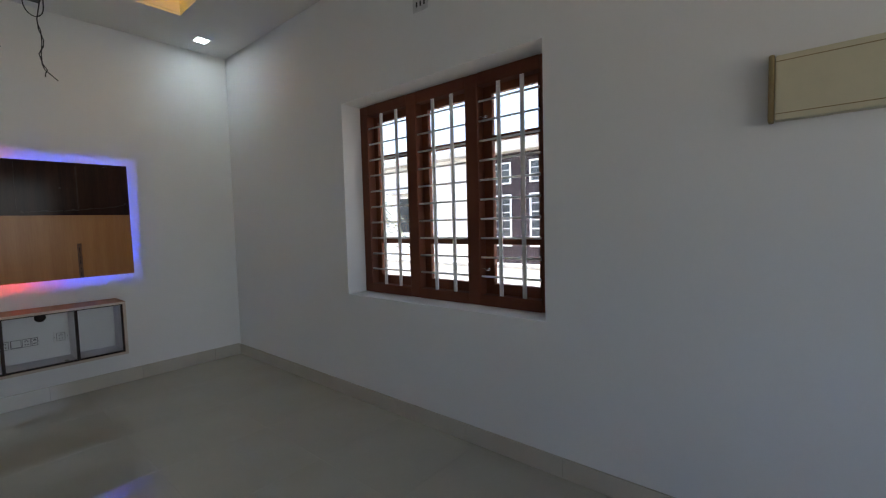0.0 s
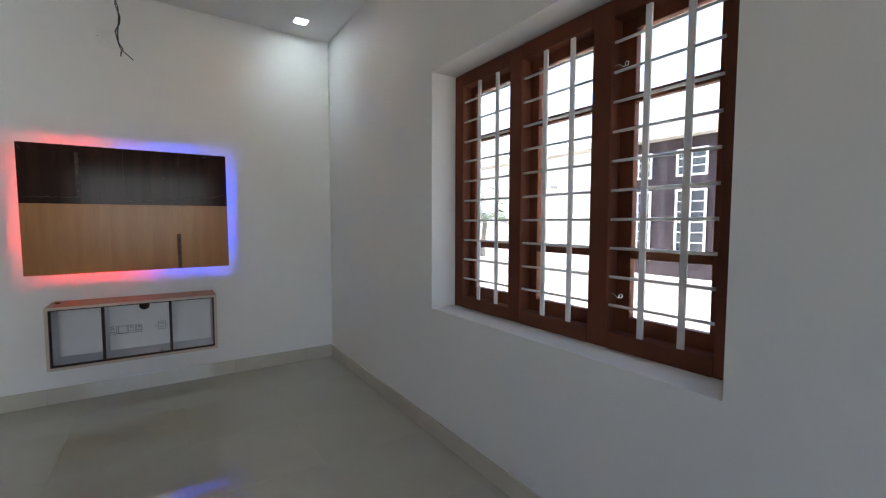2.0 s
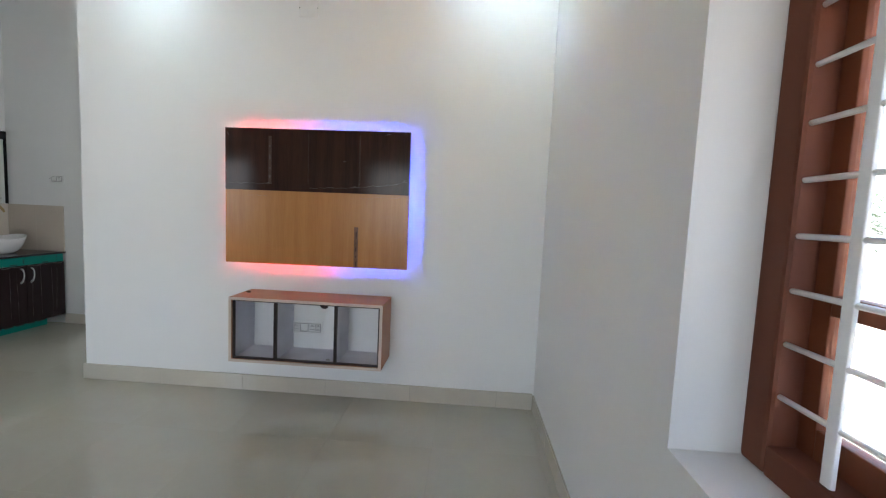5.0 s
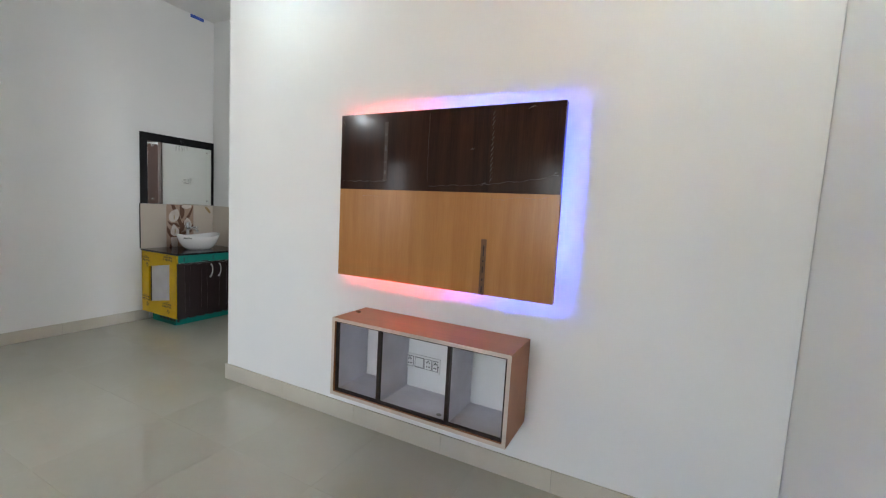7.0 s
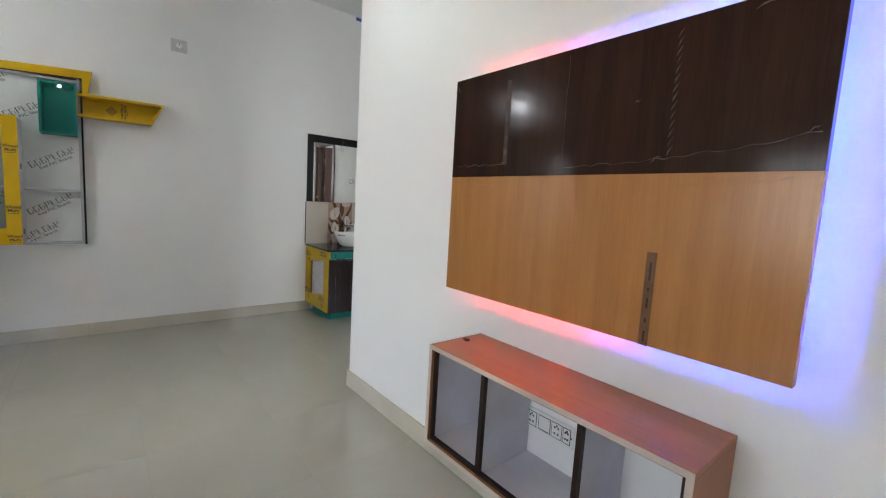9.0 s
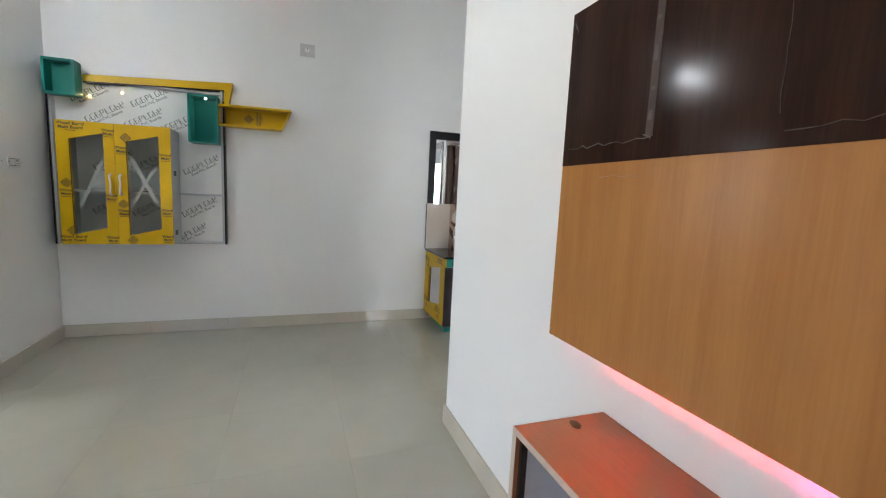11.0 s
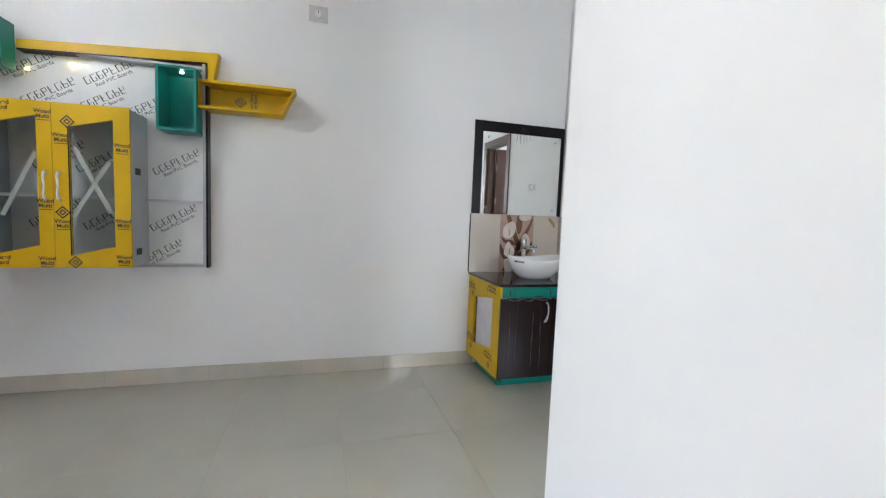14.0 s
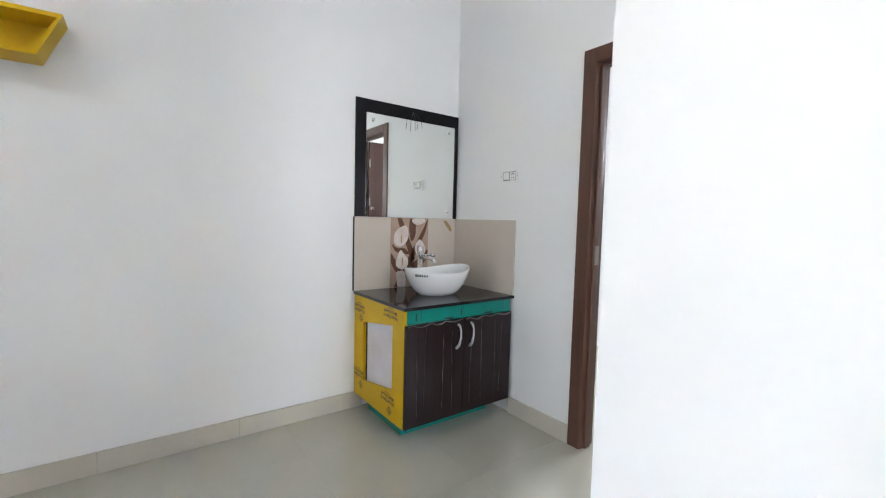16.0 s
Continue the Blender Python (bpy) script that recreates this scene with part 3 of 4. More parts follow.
part("front_trim", boxes((ix0, ix1, CY + 0.012, CY + 0.03, iz0, iz0 + 0.011), (ix0, ix1, CY + 0.012, CY + 0.03, iz1 - 0.009, iz1), (ix0, ix0 + 0.011, CY + 0.012, CY + 0.03, iz0 + 0.011, iz1 - 0.009), (ix1 - 0.011, ix1, CY + 0.012, CY + 0.03, iz0 + 0.011, iz1 - 0.009)), DARKTRIM, shelf, "dark brown inner trim")
for dx in (-1.703, -1.312):
    d = part("divider", boxes((dx - 0.008, dx + 0.008, CY + 0.03, -0.001, iz0 + 0.003, iz1 - 0.003)), LILAC, shelf)
    part("divider_edge", boxes((dx - 0.009, dx + 0.009, CY + 0.012, CY + 0.03, iz0 + 0.011, iz1 - 0.009)), DARKTRIM, d, "dark brown edge strip")
bm = bmesh.new()
lathe(bm, [(0.030, 0), (0.034, -0.004), (0.026, -0.012), (0.008, -0.014)], (-1.478, -0.002, 0.652), 20, axis="y")
part("cable_grommet", bm, DARKTRIM, shelf, "round dark brown cable grommet")
bm = bmesh.new()
bmesh.ops.create_icosphere(bm, subdivisions=2, radius=0.012)
for v in bm.verts:
    v.co = Vector((v.co.x * 1.5, v.co.y, v.co.z * 0.55)) * (1 + 0.25 * noise.noise(v.co * 90)) + Vector((-1.955, -0.13, CZ1 + 0.006))
tagged(part("plaster_crumb", bm, BROWNTAPE), "small brown crumb lying on the console", "debris")
bm = bmesh.new()
bmesh.ops.create_icosphere(bm, subdivisions=2, radius=0.011)
for v in bm.verts:
    v.co = Vector((v.co.x * 1.3, v.co.y, v.co.z * 0.5)) * (1 + 0.25 * noise.noise(v.co * 80)) + Vector((-1.375, -0.22, iz0 + 0.008))
tagged(part("plaster_crumb", bm, CONCRETE), "small grey crumb lying in the console", "debris")


# ---- switch plates ----
def switch_plate(name, x0, x1, z0, z1, wall, side, modules, label):
    """A plate on a wall along x. modules: rows of kind and x range within the plate, 0 to 1."""
    t = thing(name, ((x0 + x1) / 2, wall, z0), label, "switch plate", "switch plates")
    def y(a, b):
        return (wall + side * a, wall + side * b)
    part("plate", boxes((x0, x1, *y(0.0005, 0.008), z0, z1), bevel=0.003), PLASTIC, t)
    w, h = x1 - x0, z1 - z0
    for kind, a, b in modules:
        p, q = x0 + a * w, x0 + b * w
        # dark border imitates the shadow outline round the module
        part("module_gap_shadow", boxes((p - 0.0026, q + 0.0026, *y(0.0078, 0.0084), z0 + 0.18 * h - 0.0026, z1 - 0.18 * h + 0.0026)), DARKTRIM, t)
        m = part("socket" if kind == "s" else "switch", boxes((p, q, *y(0.008, 0.0115 if kind == "r" else 0.0095), z0 + 0.18 * h, z1 - 0.18 * h), bevel=0.0012), PLASTIC, t)
        c, zc, r = (p + q) / 2, (z0 + z1) / 2, 0.0042
        if kind == "s":
            for hx, hz in ((-0.3, 0.22), (0.3, 0.22), (-0.3, -0.22), (0.3, -0.22), (0, 0.36)):
                bm = bmesh.new()
                lathe(bm, [(r, 0.0094 * side), (r, 0.0101 * side)], (c + hx * (q - p) * 0.6, wall, zc + hz * h * 0.62), 10, axis="y")
                part("socket_hole", bm, BLACK, m)
        elif kind == "r":
            part("rocker_line", boxes((p + 0.002, q - 0.002, *y(0.0115, 0.012), z0 + 0.2 * h, z0 + 0.23 * h), (p, p + 0.0015, *y(0.0115, 0.012), z0 + 0.2 * h, z1 - 0.2 * h)), BLACK, m)
    for sx in (x0 + 0.035 * w, x1 - 0.035 * w):
        bm = bmesh.new()
        lathe(bm, [(0.003, 0.008 * side), (0.003, 0.009 * side)], (sx, wall, (z0 + z1) / 2), 8, axis="y")
        part("screw", bm, BLACK, t)
    return t


switch_plate("console_switch_plate", -1.722, -1.489, 0.437, 0.522, -0.0, -1, [("s", 0.10, 0.28), ("r", 0.34, 0.56), ("s", 0.60, 0.78), ("s", 0.82, 0.94)], "white plate with sockets and a switch inside the console")
switch_plate("console_socket_plate", -1.412, -1.330, 0.440, 0.528, -0.0, -1, [("s", 0.22, 0.78)], "small white plate with one socket inside the console")
switch_plate("basin_switch_plate", -4.79, -4.638, 1.452, 1.528, YD, -1, [("r", 0.18, 0.5), ("s", 0.55, 0.86)], "white plate with a switch and a socket beside the mirror")
switch_plate("wide_switch_plate", -4.655, -4.418, 1.352, 1.440, YS, 1, [("b", 0.14, 0.90)], "wide white cover plate with one long blank panel")
switch_plate("small_switch_plate", -4.855, -4.708, 1.360, 1.428, YS, 1, [("s", 0.14, 0.48), ("r", 0.52, 0.86)], "small white plate with a socket and a switch")
switch_plate("blank_wall_plate", -1.69, -1.56, 2.565, 2.68, -0.0, -1, [], "blank white square plate high on the wall")


def wall_plate_yz(name, x, y0, y1, z0, z1, label, dot, side=1):
    t = thing(name, (x, (y0 + y1) / 2, z0), label, "wall plate", "wall plates")
    def xr(a, b):
        return (x + side * a, x + side * b)
    part("plate", boxes((*xr(0.0005, 0.009), y0, y1, z0, z1), bevel=0.003), GREYPLATE, t)
    bm = bmesh.new()
    if dot:
        lathe(bm, [(0.024, 0.009 * side), (0.022, 0.02 * side), (0.019, 0.022 * side)], (x, (y0 + y1) / 2, (z0 + z1) / 2), 20, axis="x")
        k = part("knob", bm, PLASTIC, t)
        part("pointer", boxes((*xr(0.022, 0.0226), (y0 + y1) / 2 - 0.002, (y0 + y1) / 2 + 0.002, (z0 + z1) / 2, (z0 + z1) / 2 + 0.018)), BLACK, k)
    else:
        for i in range(3):
            box(bm, *xr(0.009, 0.0098), y0 + 0.02 + 0.03 * i, y0 + 0.032 + 0.03 * i, z0 + 0.025, z1 - 0.025)
        part("socket_hole", bm, BLACK, t)


wall_plate_yz("fan_regulator", XB, -0.787, -0.662, 2.478, 2.585, "white fan regulator plate high on the wall", True)
wall_plate_yz("high_socket_plate", 0.0, -2.69, -2.57, 2.55, 2.63, "white socket plate above the window", False, -1)

# cream box on the window wall
db = thing("distribution_board", (-0.03, -4.55, 1.60), "cream distribution board cover with brown end cap", "distribution board")
part("body", boxes((-0.048, -0.0005, -4.87, -4.302, 1.607, 1.826), bevel=0.006), IVORY, db)
part("end_cap", boxes((-0.054, -0.0005, -4.301, -4.283, 1.602, 1.831), bevel=0.008), IVORYEND, db, "brown end cap")
part("end_cap", boxes((-0.054, -0.0005, -4.889, -4.871, 1.602, 1.831), bevel=0.008), IVORYEND, db, "brown end cap")
part("cover_line", boxes((-0.0495, -0.0481, -4.868, -4.304, 1.803, 1.806), (-0.0495, -0.0481, -4.868, -4.304, 1.627, 1.63)), IVORYEND, db)


# ---- hanging wires of the missing fan ----
WY = -1.14
fan_wires = thing("hanging_wires", (-1.48, WY, 2.15), "twisted black fan wires hanging from the ceiling", "wire")
bm = bmesh.new()
lathe(bm, [(0.030, 0.0), (0.030, -0.012), (0.012, -0.022), (0.010, -0.03)], (-1.478, WY, H1 - 0.0005), 16)
part("ceiling_cup", bm, BLACK, fan_wires)


def wire_strand(turn, low):
    """From the cup through one loose loop, then twisted down to its bared end."""
    bm = bmesh.new()
    tube(bm, [(-1.478 + 0.006 * math.sin(k), WY, H1 - 0.03 - 0.045 * k) for k in range(8)]
         + [(-1.517 + 0.042 * math.cos(a), WY + 0.015 * math.sin(a), 2.542 + 0.072 * math.sin(a)) for a in (-2.0 * math.pi * k / 18 for k in range(17))]
         + [(-1.506, WY, 2.465)]
         + [(x + turn * 0.005 * math.sin(n * 1.9), WY + turn * 0.004, z) for n, (x, z) in enumerate(((-1.504, 2.44), (-1.499, 2.411), (-1.489, 2.357), (-1.4916, 2.321), (-1.504, 2.276), (-1.498, 2.225), (-1.484, 2.195)))]
         + low, 0.0030, 6)
    part("wire", bm, COPPER, fan_wires)


wire_strand(1, [(-1.462, WY, 2.17), (-1.437, WY, 2.147)])
wire_strand(-1, [(-1.487, WY, 2.178), (-1.490, WY, 2.156)])

# bulb above the side door
lamp = thing("wall_lamp", (-3.9, YS, 2.3), "lit white bulb in a wall holder above the doorway", "wall lamp")
bm = bmesh.new()
lathe(bm, [(0.045, 0.0005), (0.045, 0.012), (0.024, 0.02), (0.02, 0.05)], (-3.9, YS, 2.38), 20, axis="y")
part("holder", bm, PLASTIC, lamp)
bm = bmesh.new()
lathe(bm, [(0.014, 0.05), (0.022, 0.06), (0.033, 0.08), (0.036, 0.10), (0.030, 0.12), (0.016, 0.133), (0.004, 0.136)], (-3.9, YS, 2.38), 20, axis="y")
part("bulb", bm, BULB, lamp)
tagged(part("blue_film_scrap", boxes((XB + 0.001, XB + 0.004, 0.98, 1.13, 3.262, 3.296)), BLUEFILM), "scrap of blue plastic film high on the wall", "film scrap")


# ---- dining side: crockery cabinet on the back wall ----
def ring_board(outer, inner, x0, x1):
    """A board in the yz plane with a four-cornered hole; both outlines run the same way round."""
    bm = bmesh.new()
    v = [[bm.verts.new((x, *p)) for p in outline] for x in (x0, x1) for outline in (outer, inner)]
    for k in range(4):
        n = (k + 1) % 4
        bm.faces.new((v[0][k], v[0][n], v[1][n], v[1][k]))
        bm.faces.new((v[2][k], v[2][n], v[3][n], v[3][k]))
        bm.faces.new((v[0][k], v[0][n], v[2][n], v[2][k]))
        bm.faces.new((v[1][k], v[1][n], v[3][n], v[3][k]))
    return bm


def open_box(x0, x1, outline, th):
    """An open-fronted box along x: outline of four (y, z) corners, going round from lower left; back board at x0."""
    cy, cz = sum(p[0] for p in outline) / 4, sum(p[1] for p in outline) / 4
    inner = [(p[0] + (th if p[0] < cy else -th), p[1] + (th if p[1] < cz else -th)) for p in outline]
    bm = ring_board(outline, inner, x0, x1)
    prism(bm, inner, "x", x0 + 0.001, x0 + 0.009)
    return bm


CY0, CY1, CZB, CZT = -2.585, -1.405, 0.79, 2.085
cab = thing("crockery_cabinet", (XB, -2.0, CZB), "wall crockery cabinet with two yellow glazed doors, film still on", "cabinet")
back = part("back_board", boxes((XB + 0.001, XB + 0.008, CY0 + 0.01, CY1 - 0.01, CZB, CZT)), WHITEPVC, cab, "white back board with printed film")
part("right_side", boxes((XB + 0.008, XB + 0.072, CY1 - 0.018, CY1, CZB, CZT), bevel=0.001), GREYPVC, cab)
part("left_side", boxes((XB + 0.008, XB + 0.072, CY0, CY0 + 0.016, CZB, CZT), bevel=0.001), GREYPVC, cab)
part("top_side", boxes((XB + 0.008, XB + 0.072, CY0 + 0.016, CY1 - 0.018, CZT - 0.035, CZT - 0.018), bevel=0.001), GREYPVC, cab)
part("bottom_side", boxes((XB + 0.008, XB + 0.072, CY0 + 0.016, CY1 - 0.018, CZB, CZB + 0.016), bevel=0.001), GREYPVC, cab)
for ey in (CY1 + 0.0005, CY0 - 0.0130):
    part("dark_edge", boxes((XB + 0.004, XB + 0.075, ey, ey + 0.0125, CZB - 0.003, 2.0)), BLACKFRAME, cab, "black edge strip with torn film")
bm = bmesh.new()
prism(bm, [(-2.36, 2.044), (-1.391, 2.094), (-1.391, 2.154), (-2.36, 2.094)], "x", XB + 0.001, XB + 0.078)
prism(bm, [(-1.391, 1.96), (-1.362, 1.96), (-1.325, 2.158), (-1.391, 2.154)], "x", XB + 0.001, XB + 0.078)
part("yellow_top_trim", bm, YELLOW, cab, "slanted yellow trim board")
bm = bmesh.new()
prism(bm, [(-2.36, 2.036), (-2.36, 2.0435), (-1.3925, 2.0935), (-1.3925, 2.086)], "x", XB + 0.01, XB + 0.0785)
part("dark_edge", bm, BLACKFRAME, cab)
# door carcass
part("carcass_side", boxes((XB + 0.009, -5.0, -1.766, -1.748, 0.812, 1.724), bevel=0.001), GREYPVC, cab)
part("carcass_side", boxes((XB + 0.009, -5.0, -2.470, -2.452, 0.812, 1.724), bevel=0.001), GREYPVC, cab)
part("carcass_top", boxes((XB + 0.009, -5.0, -2.451, -1.767, 1.706, 1.724), bevel=0.001), GREYPVC, cab)
part("carcass_bottom", boxes((XB + 0.009, -5.0, -2.451, -1.767, 0.812, 0.830), bevel=0.001), GREYPVC, cab)
part("shelf_board", boxes((XB + 0.009, -5.03, -2.451, -1.767, 1.206, 1.222), bevel=0.001), WHITEPVC, cab)
part("niche_shelf", boxes((XB + 0.009, XB + 0.075, -1.747, CY1 - 0.019, 1.206, 1.222), bevel=0.001), GREYPVC, cab)
doors = []
for outer, inner in (([(-2.468, 0.813), (-2.114, 0.813), (-2.114, 1.723), (-2.468, 1.723)], [(-2.384, 0.887), (-2.181, 0.940), (-2.181, 1.646), (-2.384, 1.593)]),
                     ([(-2.111, 0.813), (-1.747, 0.813), (-1.747, 1.729), (-2.111, 1.723)], [(-2.034, 0.883), (-1.826, 0.937), (-1.826, 1.654), (-2.034, 1.599)])):
    d = part("door", ring_board(outer, inner, -4.998, -4.980), YELLOW, cab)
    bm = bmesh.new()
    prism(bm, [(a + (0.001 if i in (0, 3) else -0.001), b) for i, (a, b) in enumerate(inner)], "x", -4.993, -4.989)
    p = part("door_glass", bm, CABGLASS, d)
    p.visible_shadow = False
    part("glazing_bead", boxes((-4.9795, -4.9785, inner[0][0] - 0.006, inner[0][0], inner[0][1], inner[3][1])), BLACKFRAME, d)
    doors.append((d, inner))
# masking tape on the panes and bow handles
def tape(d, a, b, w):
    (y0, z0), (y1, z1) = a, b
    n = Vector((-(z1 - z0), y1 - y0)).normalized() * w / 2
    bm = bmesh.new()
    prism(bm, [(y0 - n.x, z0 - n.y), (y1 - n.x, z1 - n.y), (y1 + n.x, z1 + n.y), (y0 + n.x, z0 + n.y)], "x", -4.9885, -4.9875)
    part("masking_tape", bm, MASK, d, "white masking tape strip")


tape(doors[0][0], (-2.345, 1.10), (-2.190, 1.45), 0.022)
tape(doors[1][0], (-2.028, 1.10), (-1.850, 1.42), 0.022)
bm = bmesh.new()
prism(bm, [(-2.025, 1.485), (-2.003, 1.492), (-1.835, 1.135), (-1.857, 1.12)], "x", -4.9872, -4.9866)
part("masking_tape", bm, MASK, doors[1][0], "white masking tape strip")
for (d, inner), hy in zip(doors, (-2.146, -2.083)):
    bm = bmesh.new()
    tube(bm, [(-4.980, hy, 1.345), (-4.962, hy, 1.338), (-4.955, hy, 1.315), (-4.953, hy + 0.006, 1.27), (-4.955, hy, 1.225), (-4.962, hy, 1.200), (-4.980, hy, 1.193)], [0.009, 0.007, 0.006, 0.0055, 0.006, 0.007, 0.009], 8)
    part("handle", bm, PLASTIC, d, "white bow handle")

# printed film: dark blocks stand for the maker's name, the second line is lettered
def print_at(parent, m, kind):
    """A print in its own xy plane, laid by the pose m. kind: film (green), board (black), logo."""
    if kind == "film":
        # abstract strokes in place of the maker's name
        r = random.Random(7)
        bm = bmesh.new()
        for k in range(8):
            x, h = -0.150 + 0.038 * k, 0.044
            box(bm, x, x + 0.006, 0, h, 0, 0.0004)
            ticks = ((0, 1), (1, 2), (0, 2), (0, 1, 2))[r.randrange(4)]
            for n in ticks:
                z = (0, h / 2 - 0.0015, h - 0.003)[n]
                box(bm, x + 0.006, x + r.uniform(0.016, 0.028), z, z + 0.003, 0, 0.0004)
            if r.random() < 0.6:
                z = r.choice((0, h / 2))
                box(bm, x + 0.024, x + 0.0285, z, z + h / 2, 0, 0.0004)
        bm.transform(m)
        part("maker_print", bm, GREENINK, parent)
        bm = letters("Real PVC Boards", 0.032)
    elif kind in ("board", "short"):
        for line, z in (("Wood Based" if kind == "board" else "Wood", 0.020), ("Multi Board" if kind == "board" else "Multi", -0.016)):
            bm = letters(line, 0.040, 0.0011)
            bm.transform(m @ pose(0, z, 0.0002))
            part("lettering", bm, INK, parent)
        bm = boxes((-0.04, 0.04, -0.045, -0.040, 0, 0.0004))
        bm.transform(m)
        part("print_line", bm, INK, parent)
        return
    else:
        bm = bmesh.new()
        for s, w in ((0.038, 0.010), (0.019, 0.010)):
            for k in range(4):
                a, b = (math.pi / 2 * k, math.pi / 2 * (k + 1))
                p, q = Vector((math.cos(a), math.sin(a), 0)) * s, Vector((math.cos(b), math.sin(b), 0)) * s
                p2, q2 = p * (1 - w / s), q * (1 - w / s)
                bm.faces.new([bm.verts.new(v) for v in (p, q, q2, p2)])
        bm.transform(m)
        part("maker_mark", bm, INK, parent)
        return
    bm.transform(m @ pose(0, -0.022, 0.0002))
    part("lettering", bm, GREENINK, parent)


def on_back(x, y, z, turn):
    """A pose on a surface that faces +x, its text turned by degrees."""
    return Matrix.Translation((x, y, z)) @ Matrix(((0, 0, 1, 0), (1, 0, 0, 0), (0, 1, 0, 0), (0, 0, 0, 1))) @ pose(0, 0, 0, 0, 0, turn)


bx = XB + 0.0087
for y, z in ((-1.575, 1.45), (-1.595, 1.09), (-1.98, 1.80), (-2.24, 1.82), (-1.73, 1.79), (-2.20, 1.45), (-1.98, 1.44), (-1.95, 1.09), (-2.22, 1.10), (-2.33, 1.97), (-1.93, 1.97), (-1.68, 0.86)):
    print_at(back, on_back(bx, y, z, 30), "film")
for d, rows in ((doors[0][0], ((-2.375, 1.685, 0, "board"), (-2.425, 1.20, 0, "short"), (-2.395, 0.855, 0, "board"), (-2.420, 1.27, 0, "logo"), (-2.40, 0.915, 0, "logo"), (-2.150, 1.655, 0, "short"), (-2.150, 1.17, 0, "short"), (-2.150, 0.85, 0, "short"))),
                (doors[1][0], ((-2.072, 1.535, 0, "short"), (-2.04, 1.625, 0, "logo"), (-1.785, 1.50, 0, "short"), (-2.072, 1.06, 0, "short"), (-1.785, 1.07, 0, "short"), (-2.02, 0.845, 0, "logo"), (-2.072, 1.125, 0, "logo"), (-1.785, 0.86, 0, "short")))):
    for y, z, a, kind in rows:
        print_at(d, on_back(-4.9795, y, z, a) @ Matrix.Scale({"board": 0.78, "short": 0.74, "logo": 0.95}[kind], 4), kind)
for lz in (1.36, 0.88):
    part("barcode_label", boxes((-5.13, -5.05, -1.7475, -1.7468, lz, lz + 0.04)), GREENINK, cab)

# boxes fixed to the cabinet
tb = thing("teal_corner_box", (XB, -2.46, 1.914), "teal open-fronted wall box in the corner", "wall box", "open wall boxes")
part("box", open_box(XB + 0.0785, -5.065, [(-2.559, 1.914), (-2.3655, 1.914), (-2.3655, 2.167), (-2.559, 2.167)], 0.016), TEAL, tb)
tb = thing("teal_niche_box", (XB, -1.53, 1.64), "tall teal open-fronted box with a small lamp", "wall box", "open wall boxes")
nb = part("box", open_box(XB + 0.0095, -5.05, [(-1.638, 1.640), (-1.4245, 1.640), (-1.4245, 2.016), (-1.638, 2.016)], 0.014), TEAL, tb)
bm = bmesh.new()
lathe(bm, [(0.010, 0), (0.010, -0.004), (0.006, -0.006)], (-5.13, -1.52, 2.0015), 14)
part("puck_lamp", bm, COOL_DOT, nb)
for py, pz in ((-2.345, CZT - 0.135), (-2.13, CZT - 0.09)):
    dot = thing("cabinet_light", (bx, py, pz), "tiny warm light on the cabinet back", "light", "cabinet lights")
    bm = bmesh.new()
    bmesh.ops.create_icosphere(bm, subdivisions=2, radius=0.004)
    bm.transform(Matrix.Translation((bx + 0.004, py, pz)))
    part("led_dot", bm, WARM_DOT, dot)
yb = thing("yellow_slanted_shelf", (XB, -1.15, 1.80), "yellow open wall box with a slanted end", "wall box", "open wall boxes")
sb = part("box", open_box(XB + 0.001, -5.10, [(-1.437, 1.798), (-0.940, 1.802), (-0.858, 1.975), (-1.437, 1.970)], 0.017), YELLOW, yb)
print_at(sb, on_back(XB + 0.0105, -1.21, 1.885, 0), "logo")
print_at(sb, on_back(XB + 0.0105, -1.13, 1.885, 90) @ Matrix.Scale(0.62, 4), "board")


# ---- dining side: washbasin corner ----
def side_print(parent, x, y, z, turn, kind):
    """A print on a surface that faces -y."""
    print_at(parent, Matrix.Translation((x, y, z)) @ Matrix(((1, 0, 0, 0), (0, 0, -1, 0), (0, 1, 0, 0), (0, 0, 0, 1))) @ pose(0, 0, 0, 0, 0, turn) @ Matrix.Scale(0.72, 4), kind)


VX, VY0, VY1 = -4.66, 0.464, 1.234
van = thing("vanity_cabinet", (-4.95, 0.85, 0), "washbasin cabinet with dark doors, yellow side and teal bands", "cabinet")
part("plinth", boxes((XB + 0.07, -4.78, 0.53, 1.165, 0.0, 0.098), bevel=0.002), TEAL, van, "teal plinth with black print")
part("plinth_print", boxes(*[(-4.7795, -4.7790, 0.56 + 0.1 * k, 0.64 + 0.1 * k, 0.05, 0.09) for k in range(6)]), INK, van)
part("plinth_print", boxes(*[(-5.06 + 0.06 * k, -5.02 + 0.06 * k, 0.5285, 0.5295, 0.04, 0.08) for k in range(6)]), INK, van)
part("bottom_board", boxes((XB + 0.001, VX - 0.016, VY0 + 0.018, VY1 - 0.018, 0.099, 0.115)), GREYPVC, van)
bm = bmesh.new()
outer = [(XB + 0.002, 0.099), (VX + 0.0, 0.099), (VX + 0.0, 0.733), (XB + 0.002, 0.733)]
inner = [(-5.132, 0.214), (-4.775, 0.272), (-4.775, 0.632), (-5.132, 0.579)]
v = [[bm.verts.new((a, y, b)) for a, b in o_] for y in (VY0, VY0 + 0.018) for o_ in (outer, inner)]
